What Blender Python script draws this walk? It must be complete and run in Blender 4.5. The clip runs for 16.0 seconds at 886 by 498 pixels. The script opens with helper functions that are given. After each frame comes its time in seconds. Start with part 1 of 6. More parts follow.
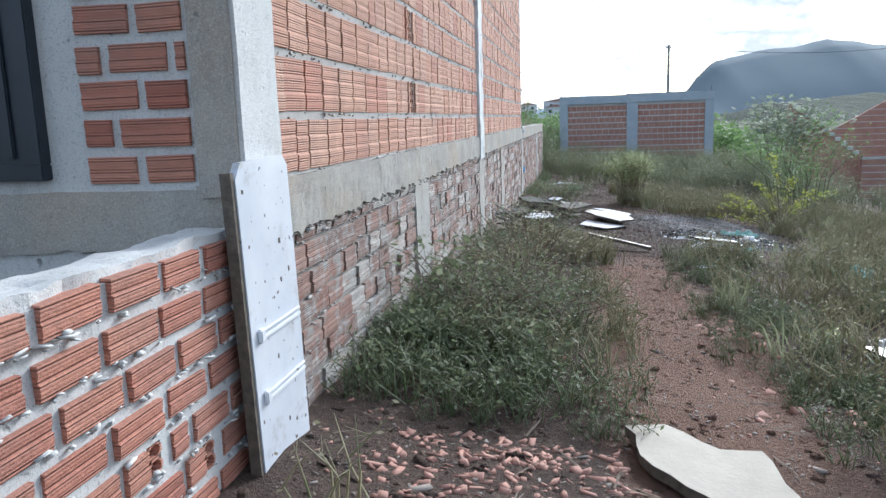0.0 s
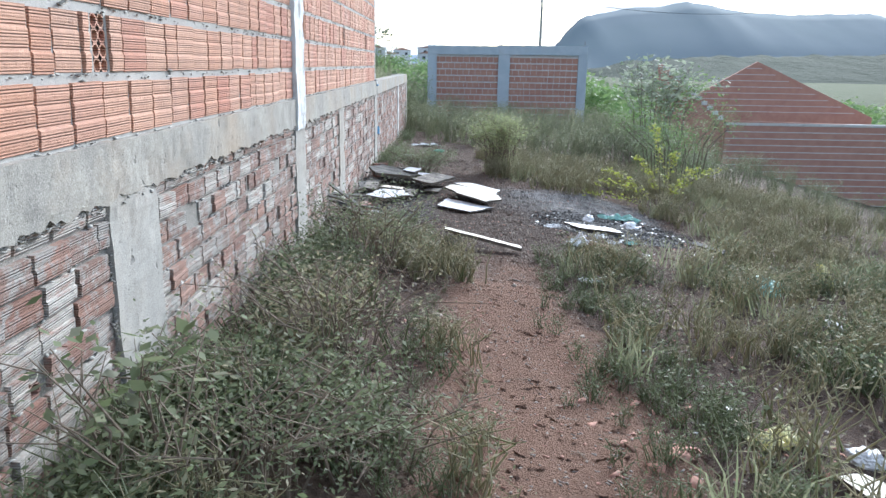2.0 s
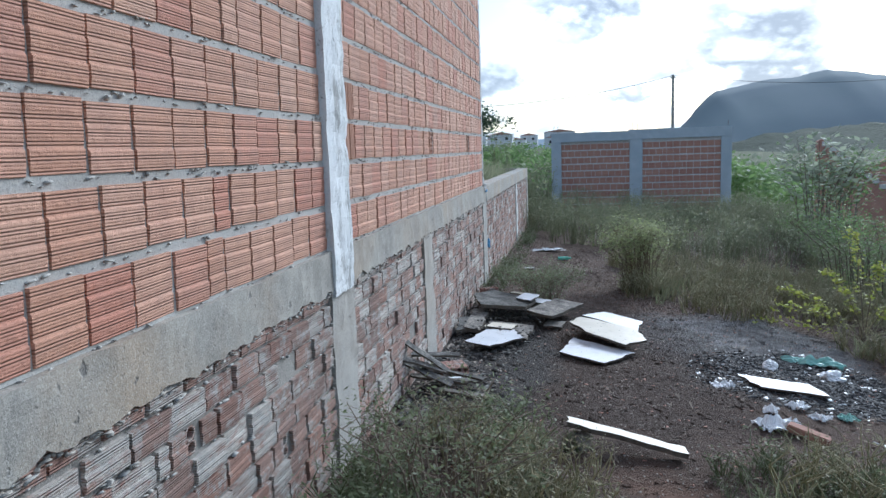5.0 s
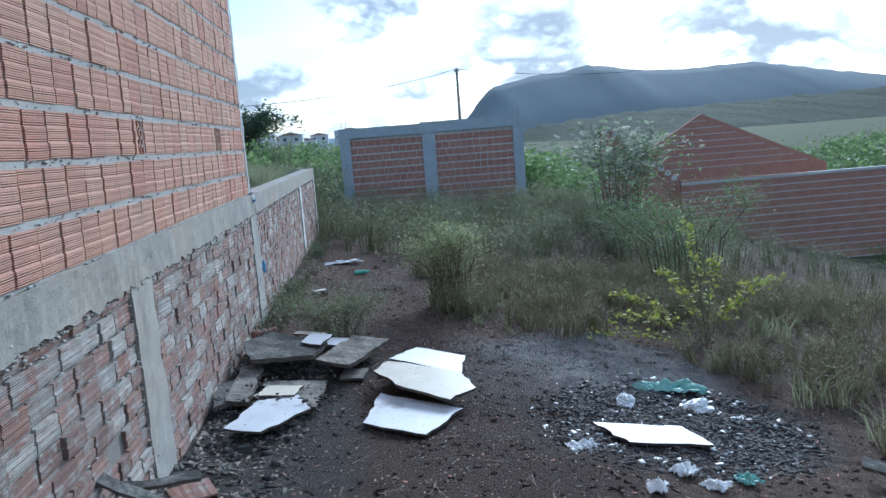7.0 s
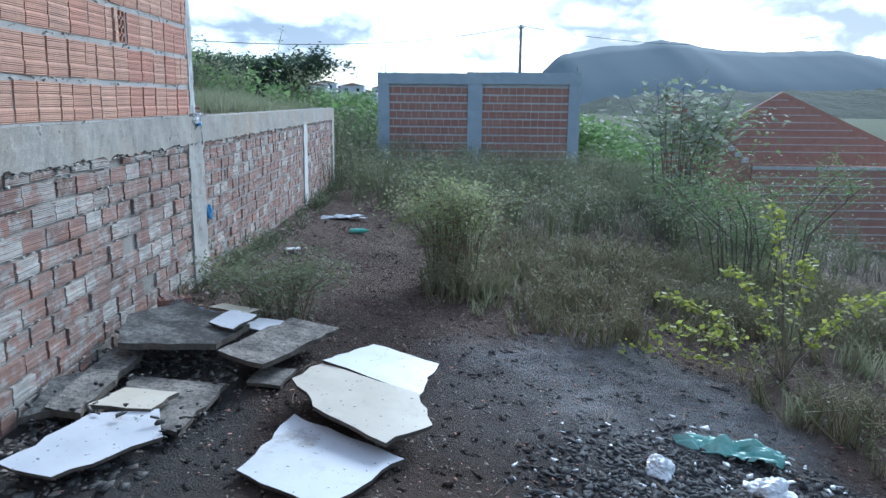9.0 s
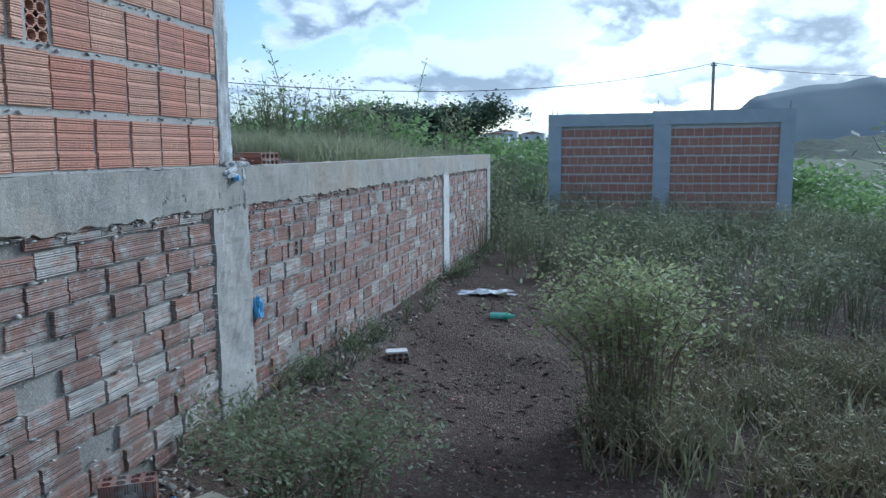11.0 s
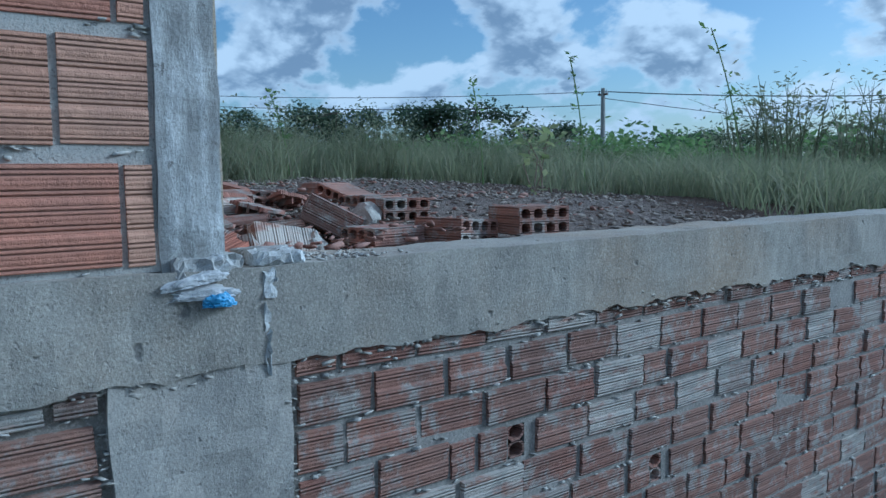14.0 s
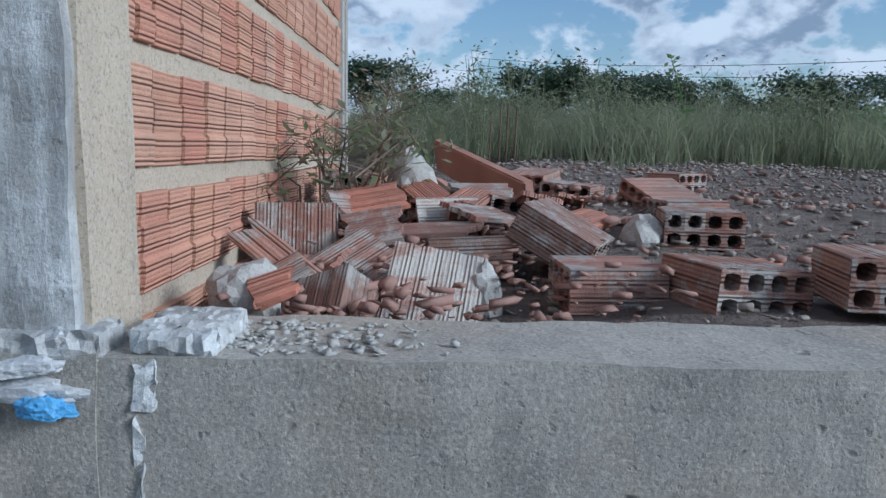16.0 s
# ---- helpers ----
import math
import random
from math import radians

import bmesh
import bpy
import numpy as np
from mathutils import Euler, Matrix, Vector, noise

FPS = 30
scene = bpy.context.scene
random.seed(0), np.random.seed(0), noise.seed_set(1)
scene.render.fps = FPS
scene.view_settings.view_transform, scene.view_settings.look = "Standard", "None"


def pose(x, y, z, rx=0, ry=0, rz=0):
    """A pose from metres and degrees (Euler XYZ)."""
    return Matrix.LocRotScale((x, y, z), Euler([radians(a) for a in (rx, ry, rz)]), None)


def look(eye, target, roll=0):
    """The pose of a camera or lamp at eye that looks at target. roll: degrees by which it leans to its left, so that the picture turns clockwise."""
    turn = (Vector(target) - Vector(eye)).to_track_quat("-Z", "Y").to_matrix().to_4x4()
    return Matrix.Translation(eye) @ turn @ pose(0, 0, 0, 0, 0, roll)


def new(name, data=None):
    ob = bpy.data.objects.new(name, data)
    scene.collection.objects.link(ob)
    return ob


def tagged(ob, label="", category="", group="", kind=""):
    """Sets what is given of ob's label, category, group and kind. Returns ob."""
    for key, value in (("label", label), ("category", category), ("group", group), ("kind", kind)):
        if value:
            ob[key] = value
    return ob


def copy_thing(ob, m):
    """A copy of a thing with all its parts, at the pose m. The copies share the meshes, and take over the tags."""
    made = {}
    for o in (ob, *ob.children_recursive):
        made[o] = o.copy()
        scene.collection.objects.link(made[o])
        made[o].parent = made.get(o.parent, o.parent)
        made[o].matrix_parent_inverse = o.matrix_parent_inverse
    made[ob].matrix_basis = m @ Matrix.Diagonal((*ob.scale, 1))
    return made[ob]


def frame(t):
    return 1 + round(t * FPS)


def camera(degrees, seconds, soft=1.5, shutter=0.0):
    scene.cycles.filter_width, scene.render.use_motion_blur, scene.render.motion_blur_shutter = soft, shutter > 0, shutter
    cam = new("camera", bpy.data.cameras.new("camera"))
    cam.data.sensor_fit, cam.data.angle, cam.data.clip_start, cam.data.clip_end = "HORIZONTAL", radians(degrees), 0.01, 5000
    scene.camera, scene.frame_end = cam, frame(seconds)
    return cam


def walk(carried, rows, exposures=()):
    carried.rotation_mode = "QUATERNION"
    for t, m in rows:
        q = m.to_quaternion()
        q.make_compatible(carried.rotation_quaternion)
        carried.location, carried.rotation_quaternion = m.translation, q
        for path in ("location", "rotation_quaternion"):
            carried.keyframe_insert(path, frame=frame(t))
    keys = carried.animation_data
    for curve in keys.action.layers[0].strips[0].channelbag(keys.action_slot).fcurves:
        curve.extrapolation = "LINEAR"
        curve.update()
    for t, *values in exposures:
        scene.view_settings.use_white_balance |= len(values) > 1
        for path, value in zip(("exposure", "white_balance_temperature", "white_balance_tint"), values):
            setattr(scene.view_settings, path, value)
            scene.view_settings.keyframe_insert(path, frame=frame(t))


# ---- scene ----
cam = camera(61.8, 16.0)
PATH = [
    (0, (0.983, -13.174, 1.374), (0.625, -11.237, 1.032), -1.9),
    (0.5, (0.989, -12.751, 1.302), (0.78, -10.806, 0.886), -0.3),
    (1, (1.026, -12.248, 1.319), (1.032, -10.314, 0.812), -0.7),
    (1.5, (1.097, -11.716, 1.409), (1.131, -9.782, 0.903), 0.0),
    (2, (1.135, -11.175, 1.47), (1.122, -9.235, 0.984), 1.0),
    (2.5, (1.21, -10.813, 1.528), (1.176, -8.867, 1.065), -0.4),
    (3, (1.243, -10.36, 1.665), (1.058, -8.389, 1.376), -1.0),
    (3.2, (1.208, -10.215, 1.665), (0.953, -8.248, 1.41), -1.0),
    (5.3, (1.186, -8.819, 1.659), (0.822, -6.871, 1.394), -2.0),
    (5.5, (1.195, -8.602, 1.627), (0.854, -6.649, 1.361), -2.0),
    (6, (1.135, -8.078, 1.621), (0.877, -6.114, 1.346), -2.3),
    (6.5, (1.122, -7.604, 1.642), (0.981, -5.629, 1.359), -3.5),
    (7, (1.2, -7.186, 1.601), (1.371, -5.215, 1.305), -4.4),
    (7.5, (1.331, -6.876, 1.475), (1.658, -4.949, 1.052), -1.1),
    (8, (1.487, -6.52, 1.434), (1.497, -4.567, 1.005), 0.3),
    (8.5, (1.622, -6.008, 1.399), (1.689, -4.052, 0.988), 0.8),
    (9, (1.766, -5.446, 1.324), (1.799, -3.485, 0.934), 0.6),
    (9.5, (1.844, -4.993, 1.291), (1.818, -3.025, 0.934), 0.9),
    (10, (1.876, -4.446, 1.303), (1.682, -2.475, 1.025), 0.6),
    (10.2, (1.896, -4.204, 1.249), (1.612, -2.24, 1.0), 0.3),
    (12.3, (1.72, -1.72, 1.32), (1.06, 0.142, 1.01), -0.4),
    (12.5, (1.713, -1.558, 1.319), (0.949, 0.267, 1.022), -0.2),
    (13, (1.605, -1.102, 1.302), (0.533, 0.563, 1.019), 0.4),
    (13.5, (1.447, -0.673, 1.344), (0.082, 0.77, 1.109), 0.0),
    (14, (1.368, -0.286, 1.362), (-0.248, 0.877, 1.169), -0.8),
    (14.5, (1.245, 0.01, 1.384), (-0.538, 0.894, 1.189), -1.5),
    (15, (1.027, 0.257, 1.434), (-0.862, 0.876, 1.212), -0.9),
    (15.5, (0.912, 0.426, 1.433), (-1.046, 0.745, 1.177), 0.3),
    (16, (0.815, 0.6, 1.431), (-1.167, 0.604, 1.161), 1.0),
]
walk(cam, [(t, look(e, a, r)) for t, e, a, r in PATH],
     ((0, 1.0, 5500, 8), (1.5, 1.33, 5500, 8), (2.6, 1.25, 5500, 8), (3.2, 0.8, 5300, 8), (5.5, 0.58, 5200, 6), (7, 0.52, 4900, 4), (9, 0.72, 4900, 4), (12.5, 0.05, 4700, 0), (14.5, -0.05, 4450, -2), (16, 0.1, 5100, 6)))

# ---- world, sun, exposure ----
SUN_AZ, SUN_EL = 24.0, 24.0      # degrees: right of +y, above the horizon
world = bpy.data.worlds.new("sky")
scene.world = world
world.use_nodes = True
wn, wl = world.node_tree.nodes, world.node_tree.links
wn.clear()


def wnode(kind, **sets):
    n = wn.new(kind)
    for key, value in sets.items():
        n.inputs[key].default_value = value
    return n


def wmath(op, a, b=None, c=None):
    n = wn.new("ShaderNodeMath")
    n.operation = op
    for i, s in enumerate((a, b, c)):
        if s is None:
            continue
        if isinstance(s, (int, float)):
            n.inputs[i].default_value = s
        else:
            wl.new(s, n.inputs[i])
    return n.outputs[0]


def wmix(fac, a, b):
    n = wn.new("ShaderNodeMix")
    n.data_type = "RGBA"
    wl.new(fac, n.inputs[0])
    for s, i in ((a, 6), (b, 7)):
        if isinstance(s, tuple):
            n.inputs[i].default_value = (*s, 1)
        else:
            wl.new(s, n.inputs[i])
    return n.outputs[2]


sky = wn.new("ShaderNodeTexSky")
sky.sky_type, sky.sun_disc = "NISHITA", False
sky.sun_elevation, sky.sun_rotation = radians(SUN_EL), radians(SUN_AZ)
coord = wn.new("ShaderNodeTexCoord").outputs["Generated"]
split = wn.new("ShaderNodeSeparateXYZ")
wl.new(coord, split.inputs[0])
up = wmath("MAXIMUM", split.outputs[2], 0.0)
den = wmath("ADD", up, 0.5)
flat = wn.new("ShaderNodeCombineXYZ")
wl.new(wmath("DIVIDE", split.outputs[0], den), flat.inputs[0])
wl.new(wmath("DIVIDE", split.outputs[1], den), flat.inputs[1])
flat.inputs[2].default_value = 0.7
big = wnode("ShaderNodeTexNoise", Scale=4.6, Detail=12.0, Roughness=0.55, Distortion=0.1)
above = wnode("ShaderNodeTexNoise", Scale=4.6, Detail=5.0, Roughness=0.5, Distortion=0.1)
raised = wn.new("ShaderNodeVectorMath")
raised.operation = "MULTIPLY"
raised.inputs[1].default_value = (0.955, 0.955, 1)
wl.new(flat.outputs[0], raised.inputs[0])
wl.new(raised.outputs[0], above.inputs["Vector"])
wl.new(flat.outputs[0], big.inputs["Vector"])
cover = wn.new("ShaderNodeMapRange")
cover.interpolation_type = "SMOOTHSTEP"
cover.inputs["From Min"].default_value, cover.inputs["From Max"].default_value = 0.44, 0.53
wl.new(big.outputs["Fac"], cover.inputs["Value"])
thick = wn.new("ShaderNodeMapRange")
thick.interpolation_type = "SMOOTHSTEP"
thick.inputs["From Min"].default_value, thick.inputs["From Max"].default_value = 0.47, 0.57
wl.new(big.outputs["Fac"], thick.inputs["Value"])
sun_way = Vector((math.sin(radians(SUN_AZ)) * math.cos(radians(SUN_EL)), math.cos(radians(SUN_AZ)) * math.cos(radians(SUN_EL)), math.sin(radians(SUN_EL))))
dot = wn.new("ShaderNodeVectorMath")
dot.operation = "DOT_PRODUCT"
dot.inputs[1].default_value = sun_way
wl.new(coord, dot.inputs[0])
near_sun = wn.new("ShaderNodeMapRange")
near_sun.interpolation_type = "SMOOTHSTEP"
near_sun.inputs["From Min"].default_value, near_sun.inputs["From Max"].default_value = 0.35, 1.0
wl.new(dot.outputs["Value"], near_sun.inputs["Value"])
lit = wmix(near_sun.outputs[0], (6.8, 6.8, 6.8), (8.6, 8.5, 8.2))
dark = wmix(near_sun.outputs[0], (2.5, 2.9, 3.5), (3.1, 3.3, 3.6))
topside = wn.new("ShaderNodeMapRange")
topside.interpolation_type = "SMOOTHSTEP"
topside.inputs["From Min"].default_value, topside.inputs["From Max"].default_value = -0.05, 0.09
wl.new(wmath("SUBTRACT", big.outputs["Fac"], above.outputs["Fac"]), topside.inputs["Value"])
cloud = wmix(wmath("MULTIPLY", thick.outputs[0], wmath("SUBTRACT", 1.0, topside.outputs[0])), lit, dark)
mixed = wmix(wmath("MULTIPLY", cover.outputs[0], 0.94), sky.outputs[0], cloud)
haze = wmath("POWER", wmath("SUBTRACT", 1.0, wmath("MINIMUM", wmath("MULTIPLY", up, 5.0), 1.0)), 3.0)
hazy = wmix(wmath("MULTIPLY", haze, 0.6), mixed, wmix(near_sun.outputs[0], (4.2, 4.7, 5.2), (7.0, 7.0, 6.8)))
back = wn.new("ShaderNodeBackground")
back.inputs["Strength"].default_value = 0.1
wl.new(hazy, back.inputs["Color"])
wl.new(back.outputs[0], wn.new("ShaderNodeOutputWorld").inputs[0])

sun = new("sun", bpy.data.lights.new("sun", "SUN"))
sun.data.energy, sun.data.angle, sun.data.color = 2.6, radians(20), (1.0, 0.95, 0.87)
sun.matrix_world = look(sun_way * 50, (0, 0, 0))


# ---- materials ----
class Mat:
    """A node material with short ways to wire it."""

    def __init__(self, name, rough=0.85, metal=0.0):
        self.m = bpy.data.materials.new(name)
        self.m.use_nodes = True
        self.n, self.l = self.m.node_tree.nodes, self.m.node_tree.links
        self.b = self.n["Principled BSDF"]
        self.b.inputs["Roughness"].default_value, self.b.inputs["Metallic"].default_value = rough, metal
        self.pos = self.n.new("ShaderNodeNewGeometry").outputs["Position"]

    def put(self, socket, value):
        if isinstance(value, tuple):
            socket.default_value = (*value, 1) if len(value) == 3 else value
        elif isinstance(value, (int, float)):
            socket.default_value = value
        else:
            self.l.new(value, socket)

    def noise(self, scale, detail=6.0, rough=0.6, vec=None, stretch=None):
        n = self.n.new("ShaderNodeTexNoise")
        n.inputs["Scale"].default_value, n.inputs["Detail"].default_value, n.inputs["Roughness"].default_value = scale, detail, rough
        v = self.pos if vec is None else vec
        if stretch:
            s = self.n.new("ShaderNodeVectorMath")
            s.operation = "MULTIPLY"
            s.inputs[1].default_value = stretch
            self.l.new(v, s.inputs[0])
            v = s.outputs[0]
        self.l.new(v, n.inputs["Vector"])
        return n.outputs["Fac"]

    def ramp(self, v, lo, hi):
        n = self.n.new("ShaderNodeMapRange")
        n.inputs["From Min"].default_value, n.inputs["From Max"].default_value = lo, hi
        self.put(n.inputs["Value"], v)
        return n.outputs[0]

    def mix(self, fac, a, b, blend="MIX"):
        n = self.n.new("ShaderNodeMix")
        n.data_type, n.blend_type = "RGBA", blend
        self.put(n.inputs[0], fac)
        self.put(n.inputs[6], a)
        self.put(n.inputs[7], b)
        return n.outputs[2]

    def math(self, op, a, b=0.0, c=0.0):
        n = self.n.new("ShaderNodeMath")
        n.operation = op
        for i, s in enumerate((a, b, c)):
            self.put(n.inputs[i], s)
        return n.outputs[0]

    def chance(self):
        """A number of its own for every piece, loose or joined."""
        a = self.n.new("ShaderNodeObjectInfo").outputs["Random"]
        g = self.n.new("ShaderNodeNewGeometry").outputs["Random Per Island"]
        return self.math("FRACT", self.math("ADD", a, g))

    def bump(self, height, strength=0.5, dist=0.01):
        n = self.n.new("ShaderNodeBump")
        n.inputs["Strength"].default_value, n.inputs["Distance"].default_value = strength, dist
        self.put(n.inputs["Height"], height)
        self.l.new(n.outputs[0], self.b.inputs["Normal"])
        return self

    def color(self, c):
        self.put(self.b.inputs["Base Color"], c)
        return self


def plain(name, a, b, scale=8.0, rough=0.85, bump=0.3, dist=0.005, fine=60.0, metal=0.0):
    m = Mat(name, rough, metal)
    m.color(m.mix(m.ramp(m.noise(scale), 0.3, 0.7), a, b))
    m.bump(m.math("ADD", m.noise(fine, 4.0), m.math("MULTIPLY", m.noise(scale, 4.0), 0.6)), bump, dist)
    return m.m


def brick_material(name, tones, lime, grime, ribs):
    """Ribbed hollow clay brick: a tone for each piece, mortar smears, grooves along it."""
    m = Mat(name, 0.88)
    r = m.chance()
    c = m.mix(m.ramp(r, 0.0, 0.55), tones[0], tones[1])
    c = m.mix(m.ramp(r, 0.55, 1.0), c, tones[2])
    c = m.mix(m.math("MULTIPLY", m.ramp(m.noise(9.0), 0.35, 0.75), 0.45), c, tones[3])
    uv = m.n.new("ShaderNodeUVMap").outputs[0]
    s = m.n.new("ShaderNodeSeparateXYZ")
    m.l.new(uv, s.inputs[0])
    v = s.outputs[1]
    fine = m.math("ABSOLUTE", m.math("SINE", m.math("MULTIPLY", v, math.pi / 0.0085)))
    band = m.math("FRACT", m.math("DIVIDE", v, ribs))
    smooth = m.ramp(band, 0.45, 0.55)
    groove = m.math("MULTIPLY", m.math("SUBTRACT", 1.0, fine), m.math("SUBTRACT", 1.0, m.math("MULTIPLY", smooth, 0.8)))
    # rib grooves painted darker: the shade in them is put into the colour
    c = m.mix(m.math("MULTIPLY", m.ramp(groove, 0.3, 1.0), 0.5), c, tones[3])
    if grime:
        c = m.mix(m.math("MULTIPLY", m.ramp(m.noise(2.3, 8.0, 0.7), 0.45, 0.75), grime), c, (0.2, 0.17, 0.15))
    if lime:
        white = m.math("MULTIPLY", m.math("GREATER_THAN", m.math("FRACT", m.math("MULTIPLY", r, 7.31)), 1.0 - lime), m.ramp(m.noise(14.0, 6.0, 0.7, stretch=(1, 0.6, 2.5)), 0.36, 0.52))
        c = m.mix(white, c, (0.54, 0.5, 0.45))
        c = m.mix(m.math("MULTIPLY", m.ramp(m.math("FRACT", m.math("MULTIPLY", r, 13.7)), 0.5, 1.0), 0.6), c, tones[3])
        smear = m.math("MULTIPLY", m.ramp(m.noise(8.0, 9.0, 0.78), 0.49, 0.58), 0.9)
        c = m.mix(smear, c, (0.4, 0.38, 0.35))
    m.color(c)
    m.bump(m.math("ADD", m.math("MULTIPLY", groove, -1.0), m.math("MULTIPLY", m.noise(34.0, 7.0, 0.7), 1.6)), 0.9, 0.006)
    return m.m


M = {}
M["brick_new"] = brick_material("orange_clay_brick", ((0.6, 0.31, 0.2), (0.67, 0.39, 0.27), (0.56, 0.24, 0.16), (0.4, 0.22, 0.16)), 0.0, 0.3, 0.0315)
M["brick_old"] = brick_material("weathered_clay_brick", ((0.37, 0.2, 0.145), (0.45, 0.275, 0.215), (0.3, 0.15, 0.11), (0.18, 0.125, 0.105)), 0.32, 0.75, 0.031)
M["brick_garden"] = brick_material("worn_clay_brick", ((0.37, 0.18, 0.13), (0.42, 0.23, 0.17), (0.29, 0.13, 0.095), (0.17, 0.105, 0.085)), 0.16, 0.55, 0.031)
M["brick_dusty"] = brick_material("dusty_red_clay_brick", ((0.42, 0.19, 0.14), (0.5, 0.27, 0.2), (0.36, 0.17, 0.13), (0.24, 0.15, 0.125)), 0.1, 0.7, 0.031)
M["brick_red"] = brick_material("red_clay_brick", ((0.52, 0.21, 0.14), (0.58, 0.27, 0.18), (0.43, 0.15, 0.1), (0.3, 0.15, 0.11)), 0.0, 0.45, 0.031)


def concrete(name, a, b, stain, amount, grain=1.0):
    m = Mat(name, 0.93)
    c = m.mix(m.ramp(m.noise(2.2, 9.0, 0.7), 0.32, 0.68), a, b)
    c = m.mix(m.math("MULTIPLY", m.ramp(m.noise(0.9, 6.0, 0.65), 0.48, 0.68), amount), c, stain)
    streak = m.ramp(m.noise(7.0, 6.0, 0.6, stretch=(1, 1, 0.12)), 0.55, 0.7)
    c = m.mix(m.math("MULTIPLY", streak, 0.3), c, (0.2, 0.19, 0.175))
    c = m.mix(m.math("MULTIPLY", m.ramp(m.noise(150.0, 3.0, 0.7), 0.48, 0.66), 0.5), c, (0.58, 0.54, 0.48))
    c = m.mix(m.math("MULTIPLY", m.ramp(m.noise(210.0, 3.0, 0.7), 0.46, 0.34), 0.55), c, (0.13, 0.12, 0.105))
    pits = m.ramp(m.noise(15.0, 3.0, 0.5), 0.25, 0.31)
    small = m.ramp(m.noise(60.0, 3.0, 0.6), 0.3, 0.38)
    # pits and small pores: their inner shade is painted in as darker colour
    c = m.mix(m.math("MULTIPLY", m.math("SUBTRACT", 1.0, pits), 0.7), c, (0.13, 0.125, 0.12))
    c = m.mix(m.math("MULTIPLY", m.math("SUBTRACT", 1.0, small), 0.35), c, (0.2, 0.19, 0.18))
    m.color(c)
    h = m.math("ADD", m.math("MULTIPLY", m.noise(170.0, 3.0), 0.5), m.math("MULTIPLY", m.noise(11.0, 9.0, 0.72), 1.3))
    m.bump(m.math("ADD", h, m.math("ADD", m.math("MULTIPLY", pits, 1.2), m.math("MULTIPLY", small, 0.35))), 0.5 * grain, 0.006)
    return m.m


M["mortar"] = concrete("grey_mortar", (0.36, 0.35, 0.33), (0.5, 0.49, 0.46), (0.3, 0.28, 0.25), 0.5)
M["beam"] = concrete("cast_concrete", (0.25, 0.235, 0.21), (0.42, 0.395, 0.345), (0.37, 0.285, 0.2), 0.85)
M["render"] = concrete("cement_render", (0.34, 0.325, 0.3), (0.47, 0.45, 0.41), (0.36, 0.29, 0.22), 0.6)
M["lime"] = concrete("pale_cement", (0.6, 0.6, 0.58), (0.72, 0.72, 0.7), (0.45, 0.44, 0.42), 0.5)


def splashed(name, base, dark_, white, lo, hi):
    """Cement washed over with lime: white runs and patches, bare dark flecks."""
    m = Mat(name, 0.9)
    c = m.mix(m.ramp(m.noise(3.0, 8.0, 0.7), 0.35, 0.65), base, dark_)
    runs = m.math("ADD", m.math("MULTIPLY", m.noise(9.0, 7.0, 0.65, stretch=(1, 1, 0.16)), 0.6), m.math("MULTIPLY", m.noise(6.0, 9.0, 0.75), 0.4))
    c = m.mix(m.ramp(runs, lo, hi), c, white)
    c = m.mix(m.math("MULTIPLY", m.ramp(m.noise(26.0, 6.0, 0.75), 0.4, 0.34), 0.8), c, (0.16, 0.15, 0.14))
    c = m.mix(m.math("MULTIPLY", m.ramp(m.noise(160.0, 3.0, 0.7), 0.45, 0.36), 0.4), c, (0.2, 0.19, 0.175))
    m.color(c)
    h = m.math("ADD", m.math("MULTIPLY", m.noise(130.0, 3.0), 0.35), m.math("MULTIPLY", m.noise(18.0, 9.0, 0.72), 1.2))
    m.bump(m.math("ADD", h, m.math("MULTIPLY", m.ramp(runs, lo, hi), 0.5)), 0.6, 0.007)
    return m.m


M["splashed"] = splashed("lime_splashed_cement", (0.4, 0.4, 0.39), (0.3, 0.295, 0.28), (0.74, 0.75, 0.75), 0.4, 0.47)
M["streaked"] = splashed("lime_streaked_cement", (0.36, 0.36, 0.35), (0.27, 0.265, 0.255), (0.68, 0.69, 0.69), 0.45, 0.58)
M["crust"] = splashed("lime_crust", (0.42, 0.42, 0.41), (0.3, 0.29, 0.28), (0.62, 0.63, 0.63), 0.45, 0.58)
M["old_mortar"] = concrete("dark_recessed_mortar", (0.2, 0.185, 0.165), (0.32, 0.3, 0.27), (0.15, 0.135, 0.12), 0.6)
M["mid_mortar"] = concrete("grey_brown_mortar", (0.22, 0.21, 0.195), (0.36, 0.345, 0.32), (0.19, 0.17, 0.15), 0.6)
# sandy mortar, with the side wall's warm sunlight put into its colour
M["sun_tinted_sand_mortar"] = concrete("sun_tinted_sandy_mortar", (0.43, 0.35, 0.26), (0.54, 0.46, 0.35), (0.36, 0.29, 0.22), 0.5)
M["front_mortar"] = concrete("pale_bedding_mortar", (0.5, 0.5, 0.49), (0.64, 0.64, 0.62), (0.4, 0.39, 0.37), 0.4)

# bare earth: red path, grey ash, darker patches, gravel relief
m = Mat("bare_earth", 0.95)
s = m.n.new("ShaderNodeSeparateXYZ")
m.l.new(m.pos, s.inputs[0])
X, Y = s.outputs[0], s.outputs[1]


